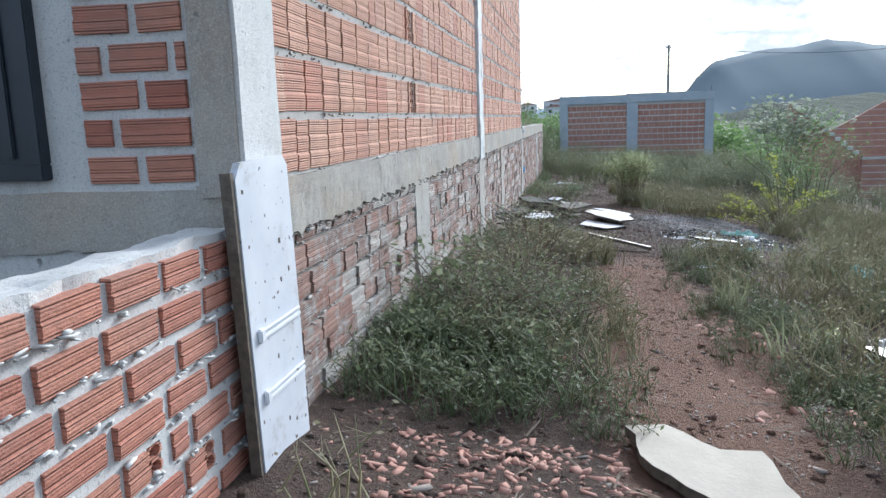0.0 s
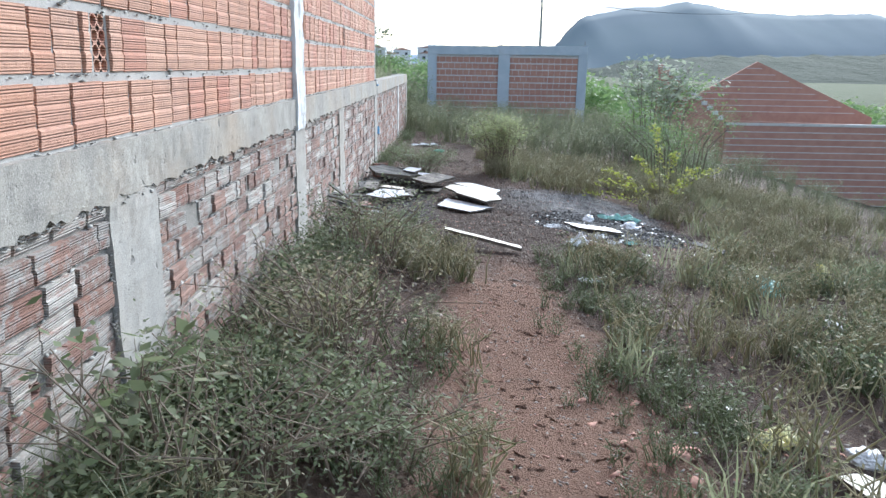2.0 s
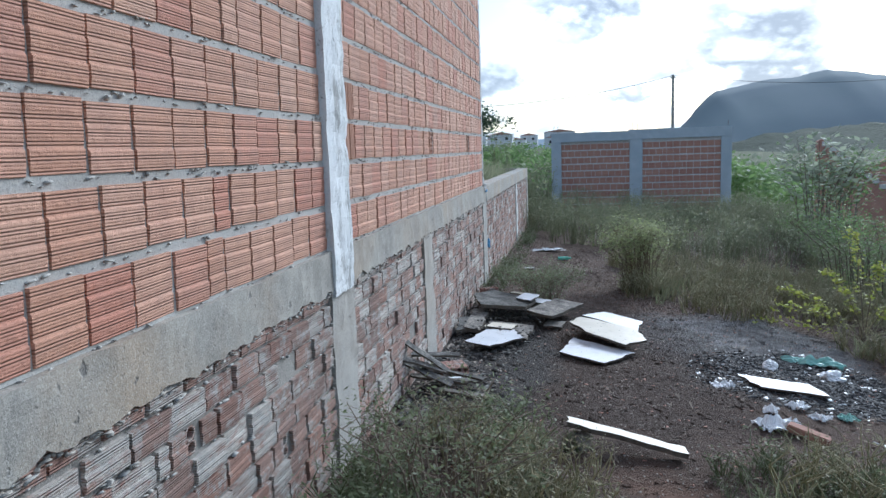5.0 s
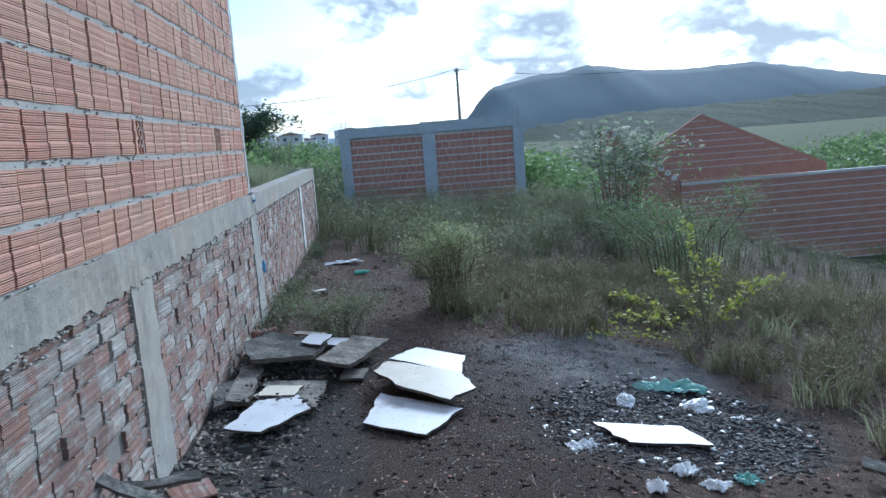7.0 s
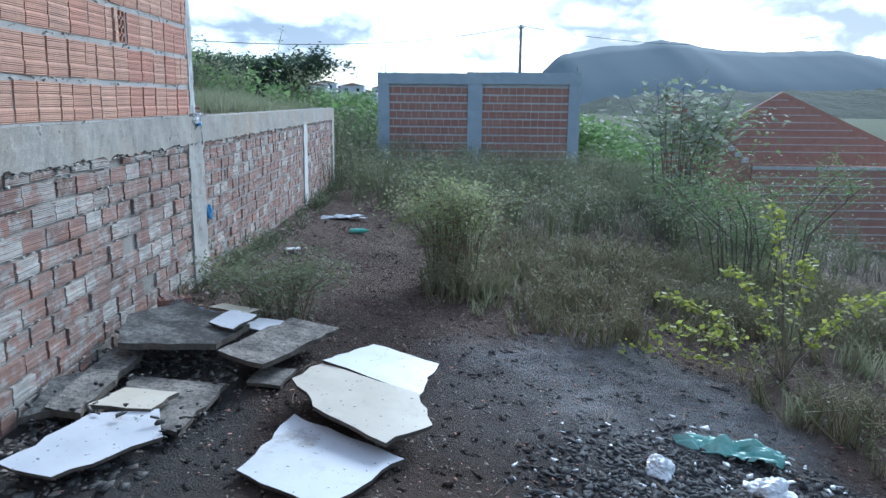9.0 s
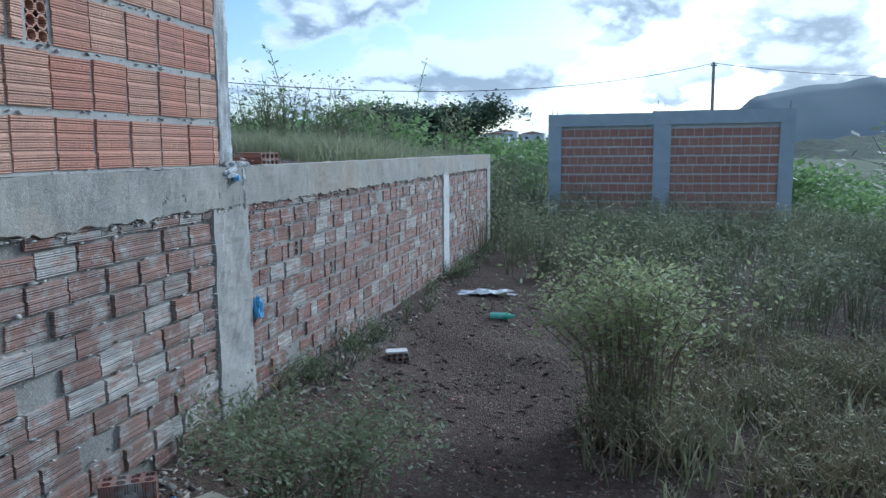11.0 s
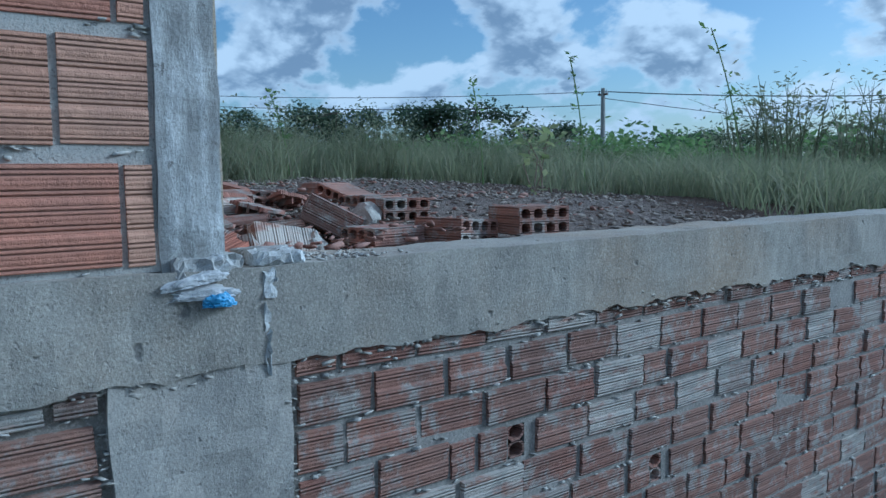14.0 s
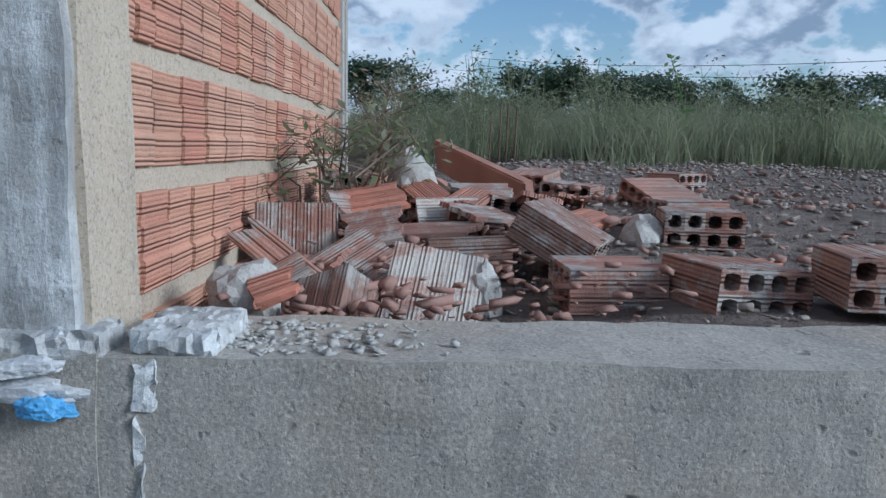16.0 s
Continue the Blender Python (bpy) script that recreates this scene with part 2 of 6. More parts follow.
def disc(cx, cy, rx, ry, lo=1.15, hi=0.6):
    dx = m.math("DIVIDE", m.math("SUBTRACT", X, cx), rx)
    dy = m.math("DIVIDE", m.math("SUBTRACT", Y, cy), ry)
    d = m.math("ADD", m.math("MULTIPLY", dx, dx), m.math("MULTIPLY", dy, dy))
    d = m.math("ADD", d, m.math("MULTIPLY", m.math("SUBTRACT", m.noise(1.8, 6.0), 0.5), 1.6))
    return m.ramp(d, lo, hi)


c = m.mix(m.ramp(m.noise(0.9, 8.0, 0.65), 0.35, 0.65), (0.1, 0.074, 0.062), (0.165, 0.122, 0.1))
c = m.mix(m.math("MULTIPLY", m.ramp(m.noise(22.0, 5.0, 0.7), 0.5, 0.72), 0.6), c, (0.3, 0.22, 0.17))
c = m.mix(m.math("MULTIPLY", m.ramp(m.noise(45.0, 3.0, 0.6), 0.42, 0.3), 0.6), c, (0.07, 0.055, 0.05))
c = m.mix(m.math("MULTIPLY", disc(1.55, -8.4, 0.55, 3.2), 0.75), c, m.mix(m.noise(16.0), (0.26, 0.15, 0.105), (0.36, 0.23, 0.17)))
ash = m.mix(m.ramp(m.noise(4.0, 7.0, 0.7), 0.38, 0.62), (0.15, 0.15, 0.155), (0.3, 0.3, 0.3))
c = m.mix(m.math("MULTIPLY", disc(2.75, -1.5, 1.15, 1.2), 0.85), c, ash)
c = m.mix(m.math("MULTIPLY", disc(3.0, -2.65, 1.05, 0.95, 1.15, 0.5), 0.92), c, m.mix(m.ramp(m.noise(20.0, 5.0), 0.45, 0.6), (0.035, 0.035, 0.038), (0.16, 0.155, 0.15)))
c = m.mix(m.math("MULTIPLY", disc(1.2, -2.9, 1.5, 2.4), 0.7), c, m.mix(m.noise(11.0, 7.0, 0.7), (0.05, 0.042, 0.038), (0.115, 0.088, 0.075)))
c = m.mix(m.math("MULTIPLY", disc(0.4, -2.9, 0.6, 2.2), 0.8), c, m.mix(m.noise(18.0, 6.0), (0.05, 0.05, 0.05), (0.13, 0.125, 0.12)))
c = m.mix(m.math("MULTIPLY", disc(-2.0, 1.6, 2.3, 1.6), 0.8), c, m.mix(m.ramp(m.noise(14.0, 7.0, 0.7), 0.38, 0.64), (0.25, 0.21, 0.19), (0.42, 0.37, 0.33)))
far_green = m.ramp(m.math("ABSOLUTE", X), 9.0, 30.0)
c = m.mix(m.math("MULTIPLY", far_green, 0.85), c, m.mix(m.noise(0.2, 6.0), (0.06, 0.085, 0.04), (0.12, 0.13, 0.07)))
far_green2 = m.ramp(Y, 6.0, 30.0)
c = m.mix(m.math("MULTIPLY", far_green2, 0.85), c, m.mix(m.noise(0.2, 6.0), (0.06, 0.085, 0.04), (0.12, 0.13, 0.07)))
m.color(c)
m.bump(m.math("ADD", m.math("MULTIPLY", m.noise(24.0, 8.0, 0.75), 1.5), m.noise(90.0, 3.0)), 1.0, 0.03)
m.b.inputs["Specular IOR Level"].default_value = 0.1
M["earth"] = m.m


def leaf_material(name, a, b, c3):
    m = Mat(name, 0.6)
    r = m.n.new("ShaderNodeNewGeometry").outputs["Random Per Island"]
    c = m.mix(m.ramp(r, 0.0, 0.5), a, b)
    c = m.mix(m.ramp(r, 0.72, 1.0), c, c3)
    m.color(m.mix(m.ramp(m.noise(1.6), 0.35, 0.65), c, m.mix(0.45, c, b)))
    m.b.inputs["Specular IOR Level"].default_value = 0.25
    t = m.n.new("ShaderNodeBsdfTranslucent")
    m.l.new(m.b.inputs["Base Color"].links[0].from_socket, t.inputs[0])
    mixer = m.n.new("ShaderNodeMixShader")
    mixer.inputs[0].default_value = 0.52
    m.l.new(m.b.outputs[0], mixer.inputs[1])
    m.l.new(t.outputs[0], mixer.inputs[2])
    m.l.new(mixer.outputs[0], m.n["Material Output"].inputs[0])
    return m.m


M["weed"] = leaf_material("green_weed", (0.15, 0.2, 0.09), (0.23, 0.265, 0.155), (0.34, 0.34, 0.26))
M["dry"] = leaf_material("dry_weed", (0.317, 0.301, 0.190), (0.428, 0.396, 0.270), (0.222, 0.270, 0.127))
M["grass"] = leaf_material("tall_grass", (0.2, 0.235, 0.13), (0.28, 0.3, 0.185), (0.38, 0.36, 0.26))
M["pale_bush"] = leaf_material("pale_green_bush", (0.27, 0.34, 0.14), (0.36, 0.4, 0.2), (0.42, 0.43, 0.27))
M["tree_leaf"] = leaf_material("far_tree_leaf", (0.07, 0.11, 0.07), (0.1, 0.14, 0.09), (0.15, 0.18, 0.12))
M["lime_leaf"] = leaf_material("yellow_green_leaf", (0.36, 0.42, 0.06), (0.45, 0.47, 0.12), (0.25, 0.33, 0.06))
M["dark_leaf"] = leaf_material("dark_shrub_leaf", (0.127, 0.228, 0.076), (0.203, 0.304, 0.115), (0.304, 0.379, 0.177))
M["silver_leaf"] = leaf_material("silvery_leaf", (0.22, 0.28, 0.18), (0.34, 0.38, 0.29), (0.14, 0.2, 0.1))
M["twig"] = plain("dry_twig", (0.14, 0.11, 0.08), (0.25, 0.2, 0.15), 20)
M["bark"] = plain("bark", (0.1, 0.08, 0.06), (0.18, 0.15, 0.12), 12, bump=0.6)


def sooty(name, dark_, pale, lo, hi):
    m = Mat(name, 0.93)
    c = m.mix(m.ramp(m.noise(6.0, 9.0, 0.78), lo, hi), dark_, pale)
    c = m.mix(m.math("MULTIPLY", m.ramp(m.noise(45.0, 4.0, 0.7), 0.5, 0.62), 0.7), c, (0.035, 0.034, 0.033))
    m.color(c)
    m.bump(m.math("ADD", m.noise(14.0, 8.0, 0.75), m.math("MULTIPLY", m.noise(70.0, 4.0), 0.5)), 0.9, 0.012)
    return m.m


def dirty_board(name, a, b):
    m = Mat(name, 0.5)
    c = m.mix(m.ramp(m.noise(3.0, 6.0), 0.35, 0.65), a, b)
    c = m.mix(m.math("MULTIPLY", m.ramp(m.noise(3.5, 9.0, 0.75), 0.57, 0.72), 0.75), c, (0.26, 0.22, 0.17))
    c = m.mix(m.ramp(m.noise(42.0, 2.0, 0.5), 0.69, 0.73), c, (0.06, 0.055, 0.05))
    m.color(c)
    m.bump(m.noise(30.0, 5.0), 0.2, 0.003)
    return m.m


M["board_white"] = dirty_board("white_board_face", (0.55, 0.57, 0.61), (0.68, 0.69, 0.72))
M["board_cream"] = dirty_board("cream_board_face", (0.52, 0.47, 0.37), (0.63, 0.58, 0.48))
M["board_grey"] = sooty("sooty_board", (0.09, 0.082, 0.075), (0.34, 0.31, 0.27), 0.38, 0.6)
M["board_dark"] = sooty("charred_board", (0.045, 0.043, 0.041), (0.28, 0.27, 0.25), 0.45, 0.68)
M["board_edge"] = plain("fibre_edge", (0.07, 0.06, 0.05), (0.16, 0.13, 0.1), 30, 0.95, 0.6)
M["slab"] = plain("cream_slab", (0.4, 0.36, 0.29), (0.55, 0.5, 0.41), 5, 0.85, 0.4, 0.004)
M["plastic_white"] = plain("white_plastic", (0.7, 0.72, 0.74), (0.82, 0.83, 0.84), 9, 0.4, 0.5, 0.01, 25)
M["bag_paper"] = plain("dusty_bag_paper", (0.4, 0.4, 0.41), (0.62, 0.63, 0.64), 24, 0.8, 0.6, 0.01, 40)
M["plastic_teal"] = plain("teal_plastic", (0.16, 0.4, 0.36), (0.35, 0.58, 0.52), 9, 0.4, 0.5, 0.01, 25)
M["plastic_yellow"] = plain("yellow_plastic", (0.6, 0.55, 0.16), (0.75, 0.72, 0.45), 12, 0.4, 0.5, 0.01, 25)
M["plastic_blue"] = plain("blue_plastic", (0.05, 0.25, 0.55), (0.2, 0.45, 0.7), 12, 0.4, 0.4, 0.01, 25)
M["bottle"] = plain("green_bottle_plastic", (0.12, 0.5, 0.36), (0.25, 0.62, 0.5), 10, 0.2, 0.1, 0.003)
M["dark_metal"] = plain("dark_painted_metal", (0.012, 0.016, 0.024), (0.022, 0.027, 0.036), 6, 0.45, 0.15, 0.002)
M["iron"] = plain("rusty_iron", (0.1, 0.07, 0.05), (0.18, 0.11, 0.08), 30, 0.8)
M["wire"] = plain("black_cable", (0.03, 0.03, 0.03), (0.05, 0.05, 0.05), 5, 0.6)
M["pole"] = plain("concrete_pole", (0.26, 0.26, 0.25), (0.36, 0.35, 0.34), 4)
M["stone"] = plain("rubble_stone", (0.22, 0.19, 0.165), (0.36, 0.32, 0.28), 10, 0.92, 0.6, 0.008)
M["ash_bit"] = plain("burnt_scrap", (0.025, 0.025, 0.027), (0.1, 0.1, 0.1), 12, 0.9, 0.6)
# mountain and distant hills: aerial haze is put into their blue-grey base colours
M["hill"] = plain("haze_tinted_wooded_hill", (0.16, 0.2, 0.22), (0.175, 0.21, 0.235), 0.006, 0.95, 0.1, 3.0, 0.02)
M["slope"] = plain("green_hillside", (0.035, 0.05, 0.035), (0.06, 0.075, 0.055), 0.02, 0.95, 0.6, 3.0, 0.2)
M["far_hill"] = plain("haze_tinted_distant_hill", (0.2, 0.27, 0.34), (0.26, 0.32, 0.38), 0.004, 0.95, 0.3, 6.0, 0.02)
M["far_wall"] = plain("town_plaster", (0.5, 0.52, 0.55), (0.7, 0.72, 0.74), 0.3)
M["roof"] = plain("town_roof", (0.3, 0.17, 0.13), (0.4, 0.24, 0.18), 0.5)
M["far_brick"] = plain("unplastered_far_brick", (0.33, 0.17, 0.13), (0.43, 0.25, 0.19), 3.0, 0.9, 0.5)
M["brick_chip"] = plain("red_brick_chip", (0.24, 0.14, 0.115), (0.4, 0.24, 0.19), 6.0, 0.9, 0.5)
M["blue_grey"] = plain("blue_grey_cement", (0.34, 0.4, 0.45), (0.44, 0.49, 0.53), 2.0, 0.9, 0.4)


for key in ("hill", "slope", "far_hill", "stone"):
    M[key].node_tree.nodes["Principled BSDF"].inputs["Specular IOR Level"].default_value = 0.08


# ---- mesh helpers ----
def mesh_of(name, verts, faces, mats, uvs=None, ids=None):
    me = bpy.data.meshes.new(name)
    me.from_pydata([tuple(v) for v in verts], [], [tuple(f) for f in faces])
    for q in mats if isinstance(mats, (list, tuple)) else (mats,):
        me.materials.append(q)
    if uvs is not None:
        layer = me.uv_layers.new(name="UVMap")
        layer.data.foreach_set("uv", np.asarray(uvs, dtype=np.float32).ravel())
    if ids is not None:
        me.polygons.foreach_set("material_index", np.asarray(ids, dtype=np.int32))
    me.update()
    return me


def under(ob, parent):
    if parent is not None:
        ob.parent = parent
    return ob


def part(name, bm, material, parent, label=""):
    me = bpy.data.meshes.new(name)
    bm.to_mesh(me)
    bm.free()
    for q in material if isinstance(material, (list, tuple)) else (material,):
        me.materials.append(q)
    return tagged(under(new(name, me), parent), label)


def empty(name, m=None):
    ob = new(name)
    ob.empty_display_size = 0.1
    if m is not None:
        ob.matrix_world = m
    return ob


def add_box(bm, x0, x1, y0, y1, z0, z1, bevel=0.0):
    r = bmesh.ops.create_cube(bm, size=1, matrix=Matrix.Translation(((x0 + x1) / 2, (y0 + y1) / 2, (z0 + z1) / 2)) @ Matrix.Diagonal((x1 - x0, y1 - y0, z1 - z0, 1)))
    if bevel:
        edges = list({e for v in r["verts"] for e in v.link_edges})
        bmesh.ops.bevel(bm, geom=edges, offset=bevel, segments=2, affect="EDGES")
    return bm


def boxed(x0, x1, y0, y1, z0, z1, bevel=0.0):
    return add_box(bmesh.new(), x0, x1, y0, y1, z0, z1, bevel)


def rough_block(x0, x1, y0, y1, z0, z1, step=0.04, amp=0.006, freq=7.0, ragged=0.0):
    """A cast block with an uneven skin and, if asked, a ragged lower edge."""
    bm = bmesh.new()
    dims = (x1 - x0, y1 - y0, z1 - z0)
    n = [max(1, int(round(d / step))) for d in dims]
    seen = {}

    def vert(i, j, k):
        key = (i, j, k)
        if key not in seen:
            p = Vector((x0 + dims[0] * i / n[0], y0 + dims[1] * j / n[1], z0 + dims[2] * k / n[2]))
            q = p + Vector((noise.noise(p * freq), noise.noise(p * freq + Vector((9, 3, 1))), noise.noise(p * freq + Vector((2, 8, 5))))) * amp
            q += Vector((noise.noise(p * freq * 4), 0, noise.noise(p * freq * 4 + Vector((5, 5, 5))))) * amp * 0.5
            if k == 0 and ragged:
                q.z += (noise.noise(p * 9) + 0.8 * noise.noise(p * 31)) * ragged
            seen[key] = bm.verts.new(q)
        return seen[key]

    for a, b, c in ((0, 1, 2), (1, 2, 0), (2, 0, 1)):
        for side in (0, n[c]):
            for i in range(n[a]):
                for j in range(n[b]):
                    q = []
                    for di, dj in ((0, 0), (1, 0), (1, 1), (0, 1)):
                        idx = [0, 0, 0]
                        idx[a], idx[b], idx[c] = i + di, j + dj, side
                        q.append(vert(*idx))
                    bm.faces.new(q if side else q[::-1])
    return bm


def tubes(segments, sides=4):
    """Vertices and faces of tapered sticks: (start, end, radius at start, radius at end)."""
    V, F = [], []
    for a, b, ra, rb in segments:
        a, b = Vector(a), Vector(b)
        d = (b - a)
        if d.length < 1e-6:
            continue
        u = d.orthogonal().normalized()
        w = d.cross(u).normalized()
        base = len(V)
        for p, r in ((a, ra), (b, rb)):
            for s in range(sides):
                t = 2 * math.pi * s / sides
                V.append(p + (u * math.cos(t) + w * math.sin(t)) * r)
        for s in range(sides):
            F.append((base + s, base + (s + 1) % sides, base + sides + (s + 1) % sides, base + sides + s))
        F.append(tuple(range(base + sides, base + 2 * sides)))
    return V, F


# ---- the lie of the land ----
def step01(v, a, b):
    t = min(1.0, max(0.0, (v - a) / (b - a)))
    return t * t * (3 - 2 * t)


BASE_Y = (-30.0, -13.0, -11.0, -8.0, -5.5, -2.5, 0.0, 3.0, 8.0, 30.0)
BASE_Z = (0.4, 0.38, 0.36, 0.18, 0.09, -0.06, -0.04, -0.09, -0.15, -0.4)


def ground_z(x, y):
    z = float(np.interp(y, BASE_Y, BASE_Z))
    xr = max(0.0, x)
    z -= 0.11 * min(xr, 6.0) * (1 - 0.5 * step01(y, 4, 14))
    if x > 6:
        z -= 0.26 * min(x - 6, 11.0) * step01(y, -6, 6)
    if x < 4 and y < 9:
        z += 0.05 * noise.noise(Vector((x * 1.1, y * 1.1, 0))) * min(1.0, xr * 2 + 0.2)
    z += 0.018 * noise.noise(Vector((x * 4, y * 4, 3))) + 0.25 * noise.noise(Vector((x * 0.06, y * 0.06, 7))) * step01(abs(x) + abs(y), 25, 60)
    lot = 1.1 + 0.05 * step01(y, 0.8, 1.1) + 0.1 * step01(-x, 0.5, 1.6) + 0.1 * step01(-x, 1.6, 4.0) + 0.03 * max(0.0, -x - 4)
    lot = min(lot, 2.3) - 0.035 * max(0.0, y - 2.5) + 0.025 * noise.noise(Vector((x * 1.5, y * 1.5, 5)))
    lot = max(lot, 0.55)
    w = 0.06 + 4.0 * step01(y, 8.1, 10.5)
    k = step01(-x, 0.04, 0.04 + 2 * w) * (1 if y > -11 else 0)
    if x < -0.16 and y < 0.1:
        k = step01(y, -11, -6) if x < -2.68 else 0
    return z * (1 - k) + lot * k


def lines(near0, near1, step, far):
    mid = list(np.arange(near0, near1 + 1e-6, step))
    out, s, v = [], step, near1
    while v < far:
        s *= 1.25
        v += s
        out.append(v)
    low, s, v = [], step, near0
    while v > -far:
        s *= 1.25
        v -= s
        low.append(v)
    return low[::-1] + mid + out


gx = sorted(lines(-3.0, 6.0, 0.1, 2600) + [-0.04, -0.165])
gy = lines(-14.0, 9.0, 0.1, 2600)
gv = [(x, y, ground_z(x, y)) for y in gy for x in gx]
nx = len(gx)
gf = [(j * nx + i, j * nx + i + 1, (j + 1) * nx + i + 1, (j + 1) * nx + i) for j in range(len(gy) - 1) for i in range(nx - 1)]
ground = new("ground", mesh_of("ground", gv, gf, M["earth"]))
for p in ground.data.polygons:
    p.use_smooth = True
tagged(ground, "bare reddish-brown earth with grey ash and gravel", "ground", kind="structure")


def pierced(x0, x1, y0, y1, z0, z1, holes, back=0.08):
    """A wall body whose skin steps back behind each open brick (y from, y to, z from, z to)."""
    bm = bmesh.new()
    ys = sorted({y0, y1, *(v for h in holes for v in h[:2])})
    zs = sorted({z0, z1, *(v for h in holes for v in h[2:])})
    for a, b in zip(ys, ys[1:]):
        for c, d in zip(zs, zs[1:]):
            inside = any(h[0] <= (a + b) / 2 <= h[1] and h[2] <= (c + d) / 2 <= h[3] for h in holes)
            add_box(bm, x0, x1 - (back if inside else 0), a, b, c, d)
    return bm


def holes_of(vents, start, H):
    lo, hi = (0.082, 0.178) if H > 0.15 else (0.102, 0.158)
    return [(start + a + lo, start + a + hi, v + 0.002, v + H - 0.002) for a, v in vents]


# ---- brickwork ----
def brick_mesh(name, L, H, mat, bands, rng, depth=0.05, worn=0.0):
    """A ribbed brick face: a stepped profile run along its length, outward to -y, standing on z = 0."""
    prof = [(0.0, depth)]
    b = H / bands
    for i in range(bands):
        o = -0.001 - 0.0035 * rng.random()
        prof += [(0.002 + i * b, o + 0.0035), (0.45 * b + i * b, o), (b - 0.003 + i * b, o - 0.001)]
    prof += [(H, depth)]
    V, F, U = [], [], []
    ends = (-L / 2, L / 2)
    lean = [(rng.random() - 0.5) * worn for _ in range(4)]
    for e, x in enumerate(ends):
        for z, y in prof:
            k = z / H
            V.append((x + (lean[e] * k if y < 0.02 else 0), y + lean[2 + e] * 0.5, z + lean[e] * 0.3))
    n = len(prof)
    for i in range(n - 1):
        F.append((i, i + n, i + 1 + n, i + 1))
    F.append(tuple(range(n)))
    F.append(tuple(range(2 * n - 1, n - 1, -1)))
    for f in F:
        for i in f:
            U.append((V[i][0] + L / 2, prof[i % n][0]))
    return mesh_of(name, V, F, mat, U)


def hollow_face(name, L, H, mat, cols, rows):
    """A brick laid end-on: a plate with open cells seen from outside (-y)."""
    V, F = [], []
    cw, ch = L / cols, H / rows
    for a in range(cols):
        for b in range(rows):
            x0, z0 = -L / 2 + a * cw, b * ch
            base = len(V)
            cx, cz = x0 + cw / 2, z0 + ch / 2
            for s, y in ((0.5, 0.0), (0.37, 0.0), (0.35, 0.055)):
                for t in range(8):
                    ang = math.pi / 8 + t * math.pi / 4
                    k = s / max(abs(math.cos(ang)), abs(math.sin(ang))) if s == 0.5 else s * 1.08
                    px, pz = math.cos(ang) * k, math.sin(ang) * k
                    if s == 0.5:
                        px, pz = max(-0.5, min(0.5, px * 1.09 if abs(px) < 0.5 else px)), max(-0.5, min(0.5, pz))
                    V.append((cx + px * cw, y, cz + pz * ch))
            for r in (0, 8):
                for t in range(8):
                    F.append((base + r + t, base + r + (t + 1) % 8, base + r + 8 + (t + 1) % 8, base + r + 8 + t))
            F.append(tuple(base + 16 + t for t in range(7, -1, -1)))
    U = [(V[i][0] + L / 2, V[i][2]) for f in F for i in f]
    return mesh_of(name, V, F, mat, U)


def joined(name, items, mat, parent, label):
    """Many placed copies of small meshes as one object of stuff."""
    V, F, U = [], [], []
    for me, mx in items:
        base = len(V)
        V += [mx @ v.co for v in me.vertices]
        F += [tuple(base + i for i in p.vertices) for p in me.polygons]
        U += [tuple(d.uv) for d in me.uv_layers[0].data]
    if not V:
        return None
    ob = under(new(name, mesh_of(name, V, F, mat, U)), parent)
    return tagged(ob, label, kind="stuff")


